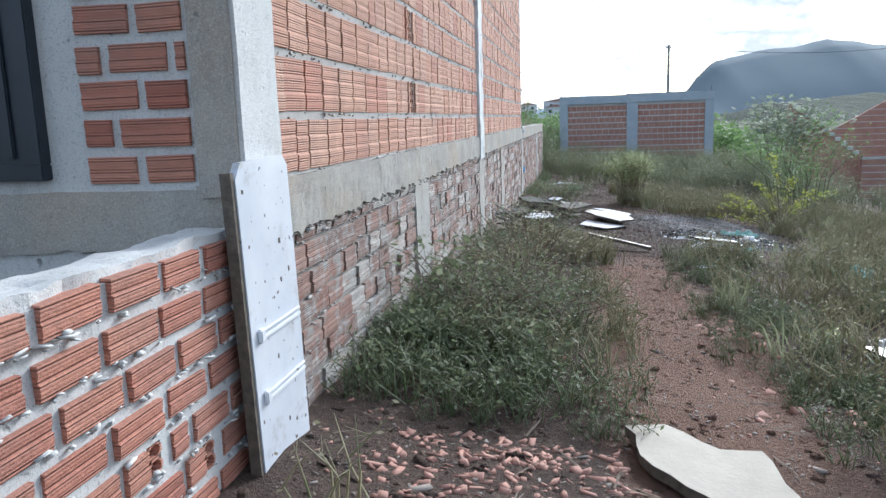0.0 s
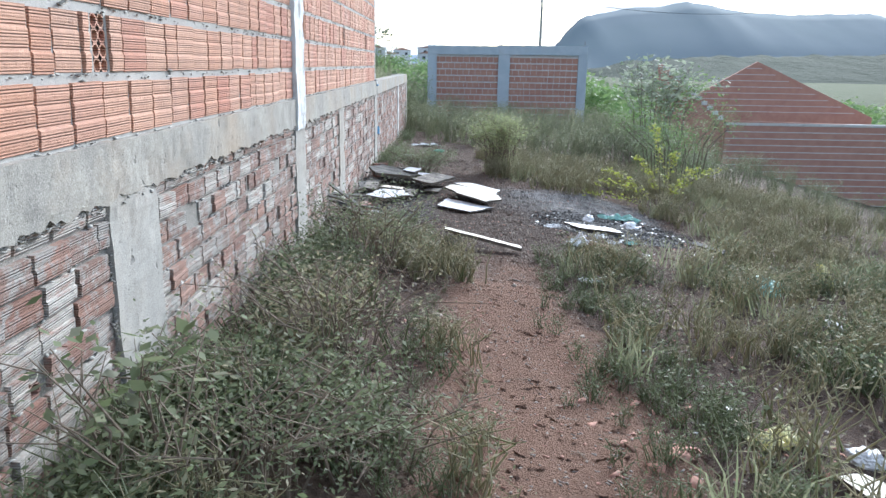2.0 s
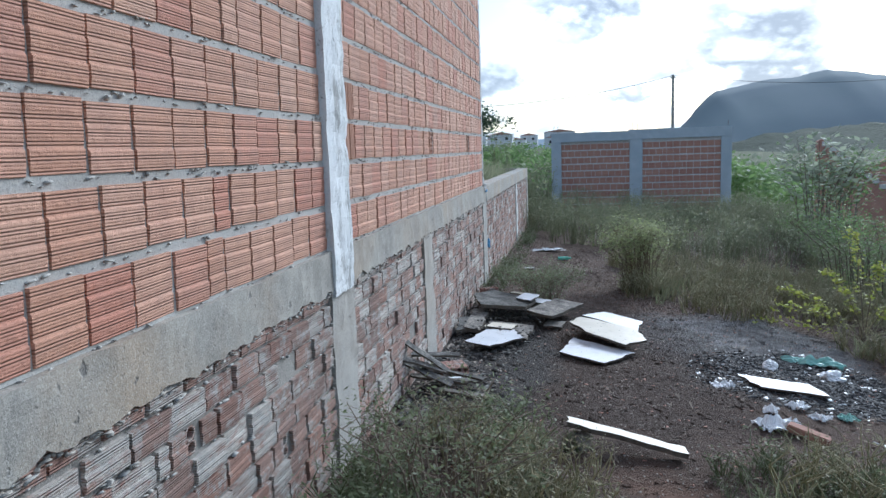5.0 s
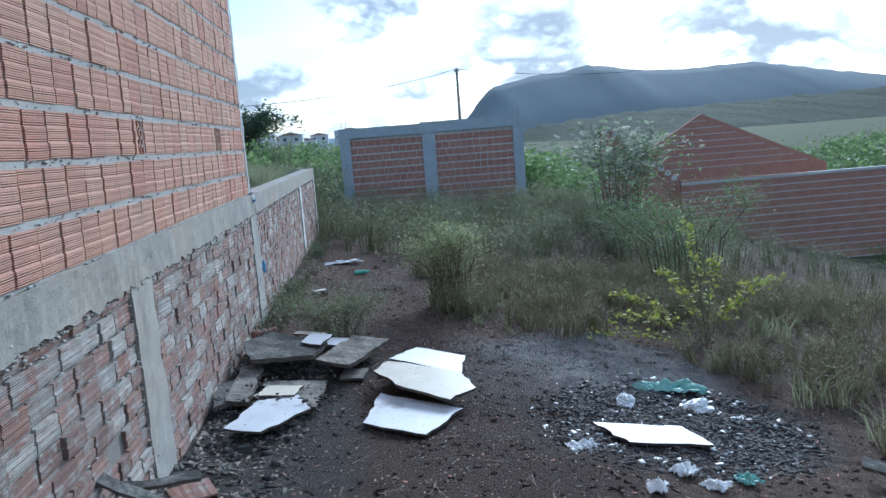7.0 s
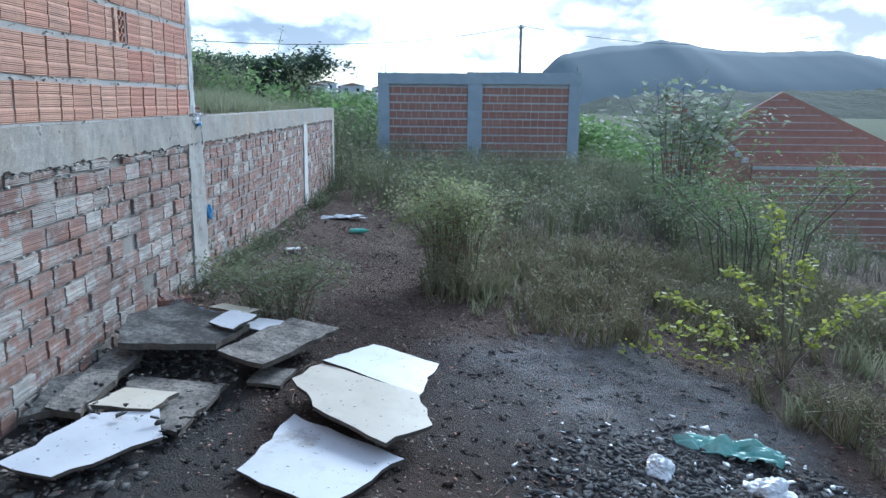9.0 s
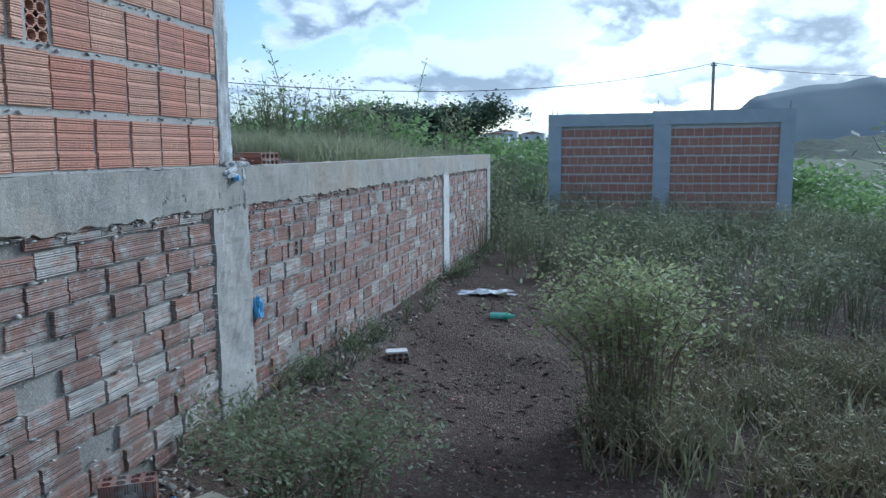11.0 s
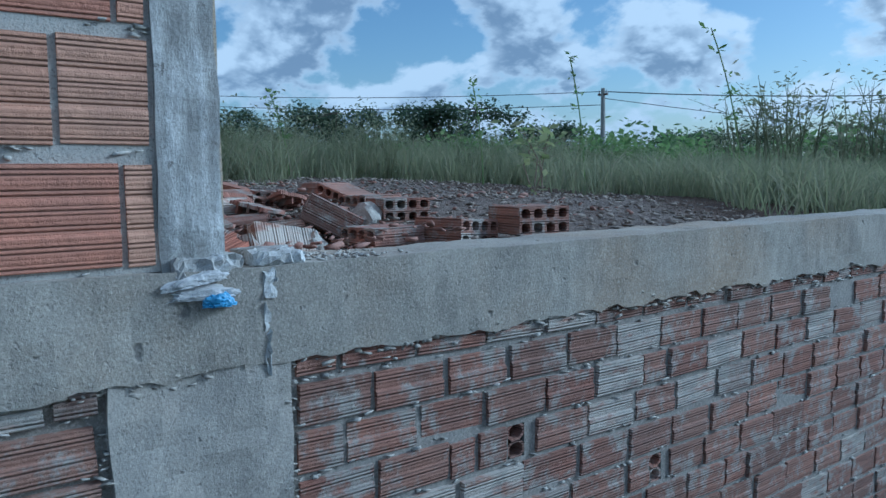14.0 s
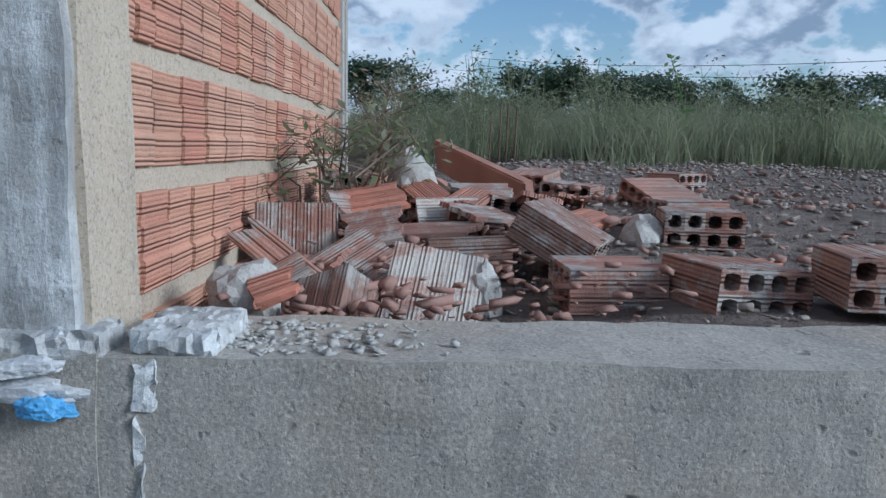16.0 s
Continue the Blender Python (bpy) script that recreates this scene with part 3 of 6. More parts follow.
def lay(parent, x, y, rz, length, z0, count, course, pitch, L, H, mat, near, skips=(), bands=3, worn=0.006, proud=0.004, vents=(), seed=1, missing=0.0):
    """Courses of bricks on a wall face that starts at (x, y) and runs along the turned x axis."""
    rng = random.Random(seed)
    kinds = [brick_mesh("brick", L - 0.012 * rng.random(), H - 0.004 * rng.random(), mat, bands, rng, worn=worn) for _ in range(7)]
    face = pose(x, y, 0, 0, 0, rz)
    loose, rest = [], []
    for r in range(count):
        z = z0 + r * course
        gaps = sorted([(a, b) for a, b, c, d in skips if z + H * 0.6 > c and z + H * 0.4 < d] + [(a - 0.005, a + 0.19) for a, v in vents if abs(z - v) < course * 0.5])
        runs, at = [], 0.0
        for a, b in gaps:
            if a > at:
                runs.append((at, min(a, length)))
            at = max(at, b)
        if at < length:
            runs.append((at, length))
        for lo, hi in runs:
            s, first = lo, True
            while hi - s > 0.03:
                w = pitch + (rng.random() - 0.5) * 0.016
                if first:
                    w *= (0.55 if r % 2 else 1.0) * rng.uniform(0.85, 1.0)
                elif rng.random() < 0.06:
                    w *= 0.6
                if hi - s - w < 0.05:
                    w = hi - s
                first = False
                k = max(0.1, (w - (pitch - L)) / L)
                mid = s + w / 2
                s += w
                if rng.random() < missing:
                    continue
                out = -proud * (rng.random() - 0.2)
                mx = face @ pose(mid, out, z + (rng.random() - 0.5) * 0.006, 0, (rng.random() - 0.5) * 1.4, (rng.random() - 0.5) * 1.2) @ Matrix.Diagonal((k, 1, 1, 1))
                (loose if near[0] <= mid <= near[1] and len(loose) < 300 else rest).append((rng.choice(kinds), mx))
    for a, v in vents:
        big = H > 0.15
        if a in TURNED:
            for k in (0.045, 0.135):
                loose.append((brick_mesh("brick", H, 0.084, mat, bands, rng), face @ pose(a + k + 0.042, -0.004, v + H / 2, 0, -90, 0)))
            continue
        loose.append((hollow_face("brick", 0.1 if big else 0.06, H, mat, 2 if big else 1, 4 if big else 2), face @ pose(a + 0.13, 0.004, v)))
        loose.append((brick_mesh("brick", 0.055 if big else 0.085, H, mat, bands, rng), face @ pose(a + (0.035 if big else 0.05), -0.004, v, 0, 0, 8 if big else 1)))
    for me, mx in loose:
        ob = bpy.data.objects.new("brick", me)
        scene.collection.objects.link(ob)
        ob.parent = parent
        ob.matrix_basis = mx
    joined("brickwork", rest, mat, parent, "")


# ---- the house ----
BEAM0, BEAM1 = 1.01, 1.2
HOUSE_Y0, HOUSE_Y1, HOUSE_TOP = -11.12, 0.19, 4.56
HOUSE_VENTS = [(2.28, BEAM1 + 0.222), (5.7, BEAM1 + 0.432), (5.7, BEAM1 + 0.642), (2.28, BEAM1 + 0.642), (7.9, BEAM1 + 0.432), (9.95, BEAM1 + 0.432)]
BASE_VENTS = [(1.7, -0.38 + 0.103 * 9), (1.2, -0.38 + 0.103 * 7), (3.9, -0.38 + 0.103 * 11), (4.6, -0.38 + 0.103 * 8)]
GARDEN_VENTS = [(0.6, -0.38 + 0.103 * 10), (1.15, -0.38 + 0.103 * 8)]
TURNED = (5.7,)
YARD_VENTS = [(3.2, 0.03 + 0.106 * 5), (3.45, 0.03 + 0.106 * 4), (3.3, 0.03 + 0.106 * 2)]
wall_house = part("wall_house", pierced(-0.13, -0.004, HOUSE_Y0 + 0.02, HOUSE_Y1 - 0.02, BEAM1, HOUSE_TOP, holes_of(HOUSE_VENTS, HOUSE_Y0, 0.186)), M["mortar"], None)
tagged(wall_house, "tall unplastered wall of orange ribbed hollow bricks", "wall", kind="structure")
wall_base = part("wall_base", pierced(-0.15, -0.009, HOUSE_Y0 + 0.02, HOUSE_Y1 - 0.02, -0.5, BEAM0 + 0.02, holes_of(BASE_VENTS, HOUSE_Y0, 0.09)), M["old_mortar"], None)
tagged(wall_base, "weathered lower brick wall with concrete pillars and beam", "wall", kind="structure")
part("beam", rough_block(-0.15, 0.021, HOUSE_Y0 + 0.01, HOUSE_Y1 + 0.03, BEAM0, BEAM1, 0.03, 0.007, 6.0, 0.022), M["beam"], wall_base, "rough cast concrete beam with ragged lower edge")
part("pillar", rough_block(-0.12, 0.02, -11.12, -10.84, BEAM1 - 0.02, HOUSE_TOP, 0.07, 0.004, 5.0), M["lime"], wall_house, "pale cement corner pillar")
part("pillar", rough_block(-0.12, 0.012, -11.13, -10.82, -0.3, BEAM0 + 0.05, 0.07, 0.006, 5.0), M["render"], wall_base)
part("pillar", rough_block(-0.12, 0.03, -5.75, -5.45, BEAM0 - 0.03, HOUSE_TOP, 0.03, 0.009, 9.0), M["splashed"], wall_house, "whitish cement pillar with splashes")
for y0, y1 in ((-8.78, -8.38), (-5.77, -5.42), (-3.6, -3.27)):
    part("pillar", rough_block(-0.12, 0.015, y0, y1, -0.4, BEAM0 + 0.03, 0.05, 0.009, 6.0), M["render"], wall_base, "smooth grey cement pillar")
part("pillar", rough_block(-0.14, 0.015, -0.03, 0.31, -0.5, BEAM0 + 0.02, 0.03, 0.01, 6.0), M["render"], wall_base, "smooth grey cement corner pillar")
part("pillar", rough_block(-0.14, 0.004, 0.075, HOUSE_Y1, BEAM1 - 0.05, HOUSE_TOP, 0.03, 0.007, 8.0), M["streaked"], wall_house, "grey cement corner pillar")
wall_front = part("wall_front", boxed(-2.7, -0.12, HOUSE_Y0 + 0.012, HOUSE_Y0 + 0.14, -0.4, HOUSE_TOP), M["front_mortar"], None)
tagged(wall_front, "house front of red bricks in thick pale mortar", "wall", kind="structure")
part("beam", rough_block(-2.7, -0.05, HOUSE_Y0 - 0.004, HOUSE_Y0 + 0.1, 1.0, 1.19, 0.05, 0.006, 6.0, 0.03), M["beam"], wall_front)
part("pillar", rough_block(-0.122, 0.006, HOUSE_Y0 - 0.016, HOUSE_Y0 + 0.1, 1.17, HOUSE_TOP, 0.06, 0.004, 5.0), M["beam"], wall_front, "grey cement pillar face")
wall_side = part("wall_side", boxed(-2.7, -0.13, HOUSE_Y1 - 0.19, HOUSE_Y1 - 0.068, 0.9, HOUSE_TOP), M["sun_tinted_sand_mortar"], None)
tagged(wall_side, "side wall of orange bricks with sandy mortar tinted as sunlit", "wall", kind="structure")
part("pillar", rough_block(-0.16, -0.018, HOUSE_Y1 - 0.1, HOUSE_Y1 + 0.008, BEAM1 - 0.02, HOUSE_TOP, 0.05, 0.005, 6.0), M["sun_tinted_sand_mortar"], wall_side, "cement pillar face with sunlit warmth painted into its sand colour")
wall_back = part("wall_back", boxed(-2.72, -2.6, HOUSE_Y0 + 0.1, HOUSE_Y1 - 0.05, -0.4, HOUSE_TOP), M["mortar"], None)
tagged(wall_back, "plain rear wall of the brick house", "wall", kind="structure")
part("pillar", boxed(-2.76, -2.66, HOUSE_Y1 - 0.19, HOUSE_Y1 - 0.045, 0.9, HOUSE_TOP, 0.01), M["beam"], wall_back)
roof = part("roof", boxed(-2.77, 0.01, HOUSE_Y0, HOUSE_Y1, HOUSE_TOP, HOUSE_TOP + 0.12), M["beam"], None)
tagged(roof, "flat concrete roof slab", "roof", kind="structure")

# dark shutter in the front window
window = empty("window_shutter", pose(-1.13, HOUSE_Y0 - 0.01, 1.23))
tagged(window, "dark navy metal window shutter in brick front", "window")
bm = boxed(-0.46, 0.46, 0.0, 0.04, 0.05, 1.2)
for i in range(9):
    add_box(bm, -0.44 + i * 0.1, -0.4 + i * 0.1, -0.012, 0.002, 0.07, 1.18, 0.004)
part("panel", bm, M["dark_metal"], window)
for x0, x1, z0, z1 in ((-0.5, 0.5, 0.0, 0.05), (-0.5, 0.5, 1.2, 1.25), (-0.5, -0.46, 0.05, 1.2), (0.46, 0.5, 0.05, 1.2)):
    part("frame", boxed(x0, x1, -0.02, 0.05, z0, z1, 0.004), M["dark_metal"], window)

# ---- low yard wall in front of the house ----
yard = part("wall_yard", pierced(-0.13, -0.012, -15.0, -11.13, 0.0, 1.055, holes_of(YARD_VENTS, -15.0, 0.08)), M["front_mortar"], None)
tagged(yard, "low wall of new red bricks with oozing pale mortar", "wall", kind="structure")
part("coping", rough_block(-0.15, -0.02, -15.0, -11.16, 1.03, 1.085, 0.035, 0.012, 9.0), M["lime"], yard, "lumpy mortar bed on top")

# ---- garden wall and its return ----
GW1 = 8.0
garden = part("wall_garden", pierced(-0.16, -0.003, HOUSE_Y1 + 0.08, GW1, -0.6, BEAM0 + 0.02, holes_of(GARDEN_VENTS, HOUSE_Y1, 0.09)), M["mid_mortar"], None)
tagged(garden, "garden wall of worn red bricks with concrete capping beam", "wall", kind="structure")
part("beam", rough_block(-0.19, 0.019, HOUSE_Y1 + 0.024, GW1 + 0.02, 1.0, 1.195, 0.03, 0.006, 6.0, 0.018), M["beam"], garden, "cast concrete capping beam")
part("pillar", rough_block(-0.12, 0.018, 4.82, 5.1, -0.5, 1.02, 0.06, 0.008), M["lime"], garden, "pale cement pillar")
part("pillar", rough_block(-0.14, 0.018, 7.75, 8.01, -0.5, 1.02, 0.06, 0.008), M["render"], garden)
wall_return = part("wall_return", rough_block(-9.0, -0.19, GW1 - 0.1, GW1 + 0.05, -0.3, 1.2, 0.15, 0.01), M["beam"], None)
tagged(wall_return, "grey cement boundary wall at the end of the lot", "wall", kind="structure")


# ---- foliage ----
def leaf_cloud(rng, centres, count, size, spread, narrow=0.45, droop=0.3):
    """Small pointed leaves round given centres, two triangles each."""
    V, F = [], []
    for i in range(count):
        c = centres[rng.randrange(len(centres))]
        p = Vector(c) + Vector((rng.gauss(0, spread), rng.gauss(0, spread), rng.gauss(0, spread * 0.8)))
        a = rng.random() * 2 * math.pi
        d = Vector((math.cos(a), math.sin(a), rng.uniform(-droop, 0.9))).normalized()
        s = size * rng.uniform(0.6, 1.35)
        w = d.cross(Vector((rng.gauss(0, 0.5), rng.gauss(0, 0.5), 1))).normalized() * s * narrow * 0.5
        b = len(V)
        V += [p, p + d * s * 0.5 + w, p + d * s, p + d * s * 0.5 - w]
        F += [(b, b + 1, b + 2), (b, b + 2, b + 3)]
    return V, F


def branching(rng, height, spread, stems, levels=2):
    segs, tips = [], []
    for _ in range(stems):
        a = rng.random() * 2 * math.pi
        r = spread * math.sqrt(rng.random())
        end = Vector((math.cos(a) * r, math.sin(a) * r, height * rng.uniform(0.6, 1.0)))
        mid = end * 0.5 + Vector((rng.gauss(0, 0.05), rng.gauss(0, 0.05), height * 0.08))
        rad = 0.004 + height * 0.004
        root = Vector((end.x * 0.4 + rng.gauss(0, 0.02), end.y * 0.4 + rng.gauss(0, 0.02), -0.04))
        segs += [(root, mid, rad, rad * 0.7), (mid, end, rad * 0.7, rad * 0.25)]
        tips += [mid * 0.7 + end * 0.3, end, mid * 0.3 + end * 0.7, mid, root.lerp(mid, 0.55), root.lerp(mid, 0.28)]
        for _ in range(levels):
            k = rng.uniform(0.3, 0.9)
            s = mid.lerp(end, k)
            e = s + Vector((rng.gauss(0, 1), rng.gauss(0, 1), rng.uniform(0.1, 1.0))) * height * 0.2
            segs.append((s, e, rad * 0.45, rad * 0.15))
            tips += [e, s.lerp(e, 0.6)]
    return segs, tips


def shrub(name, x, y, height, spread, stems, leaves, size, mat, label, category, seed, narrow=0.45, puff=0.06, group="", z=None, wood="twig"):
    rng = random.Random(seed)
    segs, tips = branching(rng, height, spread, stems, 3)
    ob = empty(name, Matrix.Translation((x, y, ground_z(x, y) if z is None else z)))
    tagged(ob, label, category, group)
    V, F = tubes(segs, 4)
    under(new("stem", mesh_of("stem", V, F, M[wood])), ob)
    V, F = leaf_cloud(rng, tips, leaves, size, puff, narrow)
    under(new("leaves", mesh_of("leaves", V, F, M[mat])), ob)
    return ob


def weed_kind(rng, height, spread, stems, leaves, size, narrow):
    segs, tips = branching(rng, height, spread, stems, 1)
    V1, F1 = tubes(segs, 3)
    F1 = [f for f in F1 if len(f) == 4]
    T1 = [t for a, b, c, d in F1 for t in ((a, b, c), (a, c, d))]
    V2, F2 = leaf_cloud(rng, tips, leaves, size, height * 0.12, narrow)
    n = len(V1)
    return np.array([tuple(v) for v in list(V1) + V2]), np.array(T1 + [(a + n, b + n, c + n) for a, b, c in F2])


def blades(rng, height, spread, count):
    V, F = [], []
    for _ in range(count):
        a, r = rng.random() * 6.283, spread * math.sqrt(rng.random())
        p = Vector((math.cos(a) * r, math.sin(a) * r, -0.02))
        h = height * rng.uniform(0.5, 1.1)
        lean = Vector((rng.gauss(0, 0.42), rng.gauss(0, 0.42), 0)) * h
        q, e = p + lean * 0.4 + Vector((0, 0, h * 0.6)), p + lean * 1.3 + Vector((0, 0, h))
        t = rng.random() * 6.283
        w = Vector((math.cos(t), math.sin(t), 0)) * (0.0035 + 0.003 * height)
        b = len(V)
        V += [p - w, p + w, q - w * 0.7, q + w * 0.7, e]
        F += [(b, b + 1, b + 3), (b, b + 3, b + 2), (b + 2, b + 3, b + 4)]
    return np.array([tuple(v) for v in V]), np.array(F)


def scatter(name, kinds, spots, mat, label, category):
    """One object of stuff: many turned and scaled copies of a few plants."""
    vs, fs, base = [], [], 0
    for x, y, z, s, a, k in spots:
        v, f = kinds[k]
        c, d = math.cos(a) * s, math.sin(a) * s
        vs.append(np.stack([v[:, 0] * c - v[:, 1] * d + x, v[:, 0] * d + v[:, 1] * c + y, v[:, 2] * s + z], 1))
        fs.append(f + base)
        base += len(v)
    V, F = np.concatenate(vs).astype(np.float32), np.concatenate(fs).astype(np.int32)
    me = bpy.data.meshes.new(name)
    me.vertices.add(len(V))
    me.vertices.foreach_set("co", V.ravel())
    me.loops.add(F.size)
    me.loops.foreach_set("vertex_index", F.ravel())
    me.polygons.add(len(F))
    me.polygons.foreach_set("loop_start", np.arange(0, F.size, 3, dtype=np.int32))
    me.update(calc_edges=True)
    me.materials.append(mat)
    return tagged(new(name, me), label, category, kind="stuff")


def spots_in(rng, n, x0, x1, y0, y1, kinds, keep, lo=0.6, hi=1.3):
    out = []
    tries = 0
    while len(out) < n and tries < n * 12:
        tries += 1
        x, y = rng.uniform(x0, x1), rng.uniform(y0, y1)
        if rng.random() < keep(x, y):
            out.append((x, y, ground_z(x, y), rng.uniform(lo, hi), rng.random() * 6.283, rng.randrange(kinds)))
    return out


def patchy(x, y, f=1.3, lo=-0.1, hi=0.25):
    return step01(noise.noise(Vector((x * f, y * f, 11))), lo, hi)


def bare(x, y):
    """0 on the path, the ash and the rubble of boards; 1 where weeds grow."""
    path = math.exp(-(((x - 1.5 - 0.1 * math.sin(y)) / 0.42) ** 2)) if y < -4.5 else 0
    yard_ = max(0.0, 1 - ((x - 2.3) / 2.0) ** 2 - ((y + 2.6) / 2.4) ** 2) * 3
    clear = max(0.0, 1 - ((x - 0.8) / 1.1) ** 2 - ((y - 1.3) / 3.6) ** 2) * 3
    return max(0.0, 1 - path * 1.3 - yard_ - clear)


rng = random.Random(5)
low_weeds = [weed_kind(rng, 0.22, 0.17, 10, 46, 0.03, 0.42) for _ in range(5)]
dry_weeds = [weed_kind(rng, 0.24, 0.15, 9, 36, 0.02, 0.4) for _ in range(5)]
tall = [blades(rng, 0.34, 0.12, 26) for _ in range(4)]
high = [weed_kind(rng, 0.75, 0.28, 9, 130, 0.05, 0.42) for _ in range(4)]

sp = spots_in(rng, 300, 0.03, 1.15, -10.4, -4.8, 5, lambda x, y: step01(1.15 - x, 0.0, 0.6) * (0.06 + patchy(x, y, 1.8, 0.0, 0.3)), 0.4, 1.35)
sp += spots_in(rng, 60, 0.08, 0.8, -10.6, -9.4, 5, lambda x, y: 1 - x * 0.6, 0.4, 1.1)
sp += spots_in(rng, 260, 0.9, 2.4, -10.6, -5.0, 5, lambda x, y: 0.35 * bare(x, y), 0.3, 0.7)
sp += spots_in(rng, 500, 2.2, 7.0, -10.5, -3.5, 5, lambda x, y: bare(x, y) * patchy(x, y), 0.5, 1.1)
sp += spots_in(rng, 60, 0.03, 0.3, -0.5, 7.5, 5, lambda x, y: 0.5, 0.4, 0.9)
scatter("weeds", low_weeds, sp, M["weed"], "low green weeds along the brick wall", "weeds")
sp = spots_in(rng, 1250, 1.9, 8.0, -11.5, 3.0, 5, lambda x, y: bare(x, y) * (0.25 + patchy(x, y, 0.9)) * step01(x, 1.8, 2.6), 0.6, 1.5)
sp += spots_in(rng, 170, 0.3, 1.3, -9.8, -5.0, 5, lambda x, y: patchy(x, y, 1.6), 0.5, 1.3)
sp += spots_in(rng, 380, 1.6, 6.0, 0.2, 3.5, 5, lambda x, y: bare(x, y) * (0.2 + patchy(x, y)), 0.7, 1.6)
sp += spots_in(rng, 420, 6.5, 18.0, -20.0, 4.0, 5, lambda x, y: patchy(x, y, 0.7), 0.7, 1.6)
sp += spots_in(rng, 200, 0.3, 8.0, -20.0, -11.3, 5, lambda x, y: step01(abs(x - 1.5), 0.8, 2.0), 0.6, 1.4)
scatter("dry_weeds", dry_weeds, sp, M["dry"], "dry greyish weeds over the open ground", "weeds")
sp = spots_in(rng, 130, 1.9, 8.0, -11.0, 3.0, 4, lambda x, y: bare(x, y) * patchy(x, y, 1.1, 0.0, 0.3), 0.5, 1.2)
sp += spots_in(rng, 14, 0.03, 0.35, -10.3, -9.0, 4, lambda x, y: 0.7, 0.4, 0.9)
sp += spots_in(rng, 1100, -10.0, -3.2, 0.3, 7.5, 4, lambda x, y: step01(-x + 0.25 * (y - 3), 3.4, 4.6) * 0.9 + 0.05, 0.7, 1.5)
sp += spots_in(rng, 500, -3.2, -0.4, 3.2, 7.8, 4, lambda x, y: step01(y, 3.2, 4.4), 0.5, 1.3)
sp += spots_in(rng, 2200, -34.0, -9.5, -8.0, 22.0, 4, lambda x, y: 1.0, 0.9, 2.0)
scatter("grass", tall, sp, M["grass"], "tall uncut grass", "grass")
sp = spots_in(rng, 480, 0.15, 7.0, 3.3, 13.5, 4, lambda x, y: step01(y + 0.6 * x, 4.6, 7.0), 0.45, 1.05)
sp += spots_in(rng, 110, 5.5, 12.0, 5.0, 14.5, 4, lambda x, y: 0.7, 0.5, 1.1)
sp += spots_in(rng, 260, -20.0, -5.5, 0.0, 20.0, 4, lambda x, y: patchy(x, y, 0.5), 0.6, 1.3)
sp += spots_in(rng, 760, -16.0, -4.2, -3.0, 11.0, 4, lambda x, y: 0.3 + patchy(x, y, 0.6), 0.35, 0.9)
sp += spots_in(rng, 140, -5.0, 0.3, 8.3, 13.0, 4, lambda x, y: 0.9, 0.9, 1.9)
scatter("undergrowth", high, sp, M["grass"], "dense waist-high green undergrowth", "undergrowth")

shrub("bush", 1.98, 0.95, 0.92, 0.55, 60, 7200, 0.036, "pale_bush", "pale green leafy bush on bare earth", "bush", 21)
shrub("bush", 0.74, -0.62, 0.44, 0.5, 42, 5200, 0.028, "weed", "low green bush beside the brick wall", "bush", 22)
shrub("bush", 0.55, -6.1, 0.55, 0.5, 32, 2000, 0.025, "weed", "straggling green bush against the wall", "bush", 23)
shrub("bush", 0.6, -8.0, 0.55, 0.55, 44, 900, 0.024, "dry", "twiggy half-dry bush beside the wall", "bush", 24)
shrub("bush", 0.5, -9.2, 0.42, 0.5, 40, 1900, 0.023, "weed", "dense low green weed bush by the wall", "bush", 25)
shrub("bush", 0.85, -8.9, 0.3, 0.45, 36, 1500, 0.022, "weed", "dense low green weed bush by the wall", "bush", 30)
shrub("shrub", 5.3, 2.2, 1.4, 1.5, 24, 6500, 0.045, "dark_leaf", "wide dark thorny shrub with bare twigs", "shrub", 26, 0.3, 0.12, wood="bark")
shrub("shrub", 6.3, 8.0, 2.5, 1.1, 22, 900, 0.17, "silver_leaf", "tall shrub with large silvery leaves", "shrub", 28, 0.55, 0.12, wood="bark")
shrub("shrub", 7.4, 10.5, 2.2, 1.1, 24, 1600, 0.12, "dark_leaf", "tall dark green shrub", "shrub", 29, 0.5, 0.16, wood="bark")
shrub("weed_plant", -1.3, 0.3, 0.34, 0.26, 24, 420, 0.05, "weed", "flowering weed growing against the side wall", "weed", 31, 0.3, 0.05)
shrub("weed_plant", -2.45, 0.32, 0.5, 0.14, 14, 160, 0.035, "dry", "tall dry weed at the wall's end", "weed", 32, 0.3, 0.05)
shrub("weed_plant", -2.2, 3.05, 0.45, 0.12, 5, 70, 0.08, "pale_bush", "young broad-leaved weed in the rubble", "weed", 33, 0.6, 0.04)

shrub("weed_plant", 0.32, -9.35, 0.55, 0.28, 9, 150, 0.055, "weed", "straggling broad-leaved weed against the wall", "weed", 34, 0.55, 0.05)

# the yellow-green creeper-like shrub: long arching leafy shoots
rng = random.Random(41)
ob = empty("leafy_shrub", Matrix.Translation((4.15, -0.75, ground_z(4.15, -0.75))))
tagged(ob, "yellow-green shrub with long arching leafy shoots", "shrub")
segs, spots = [], []
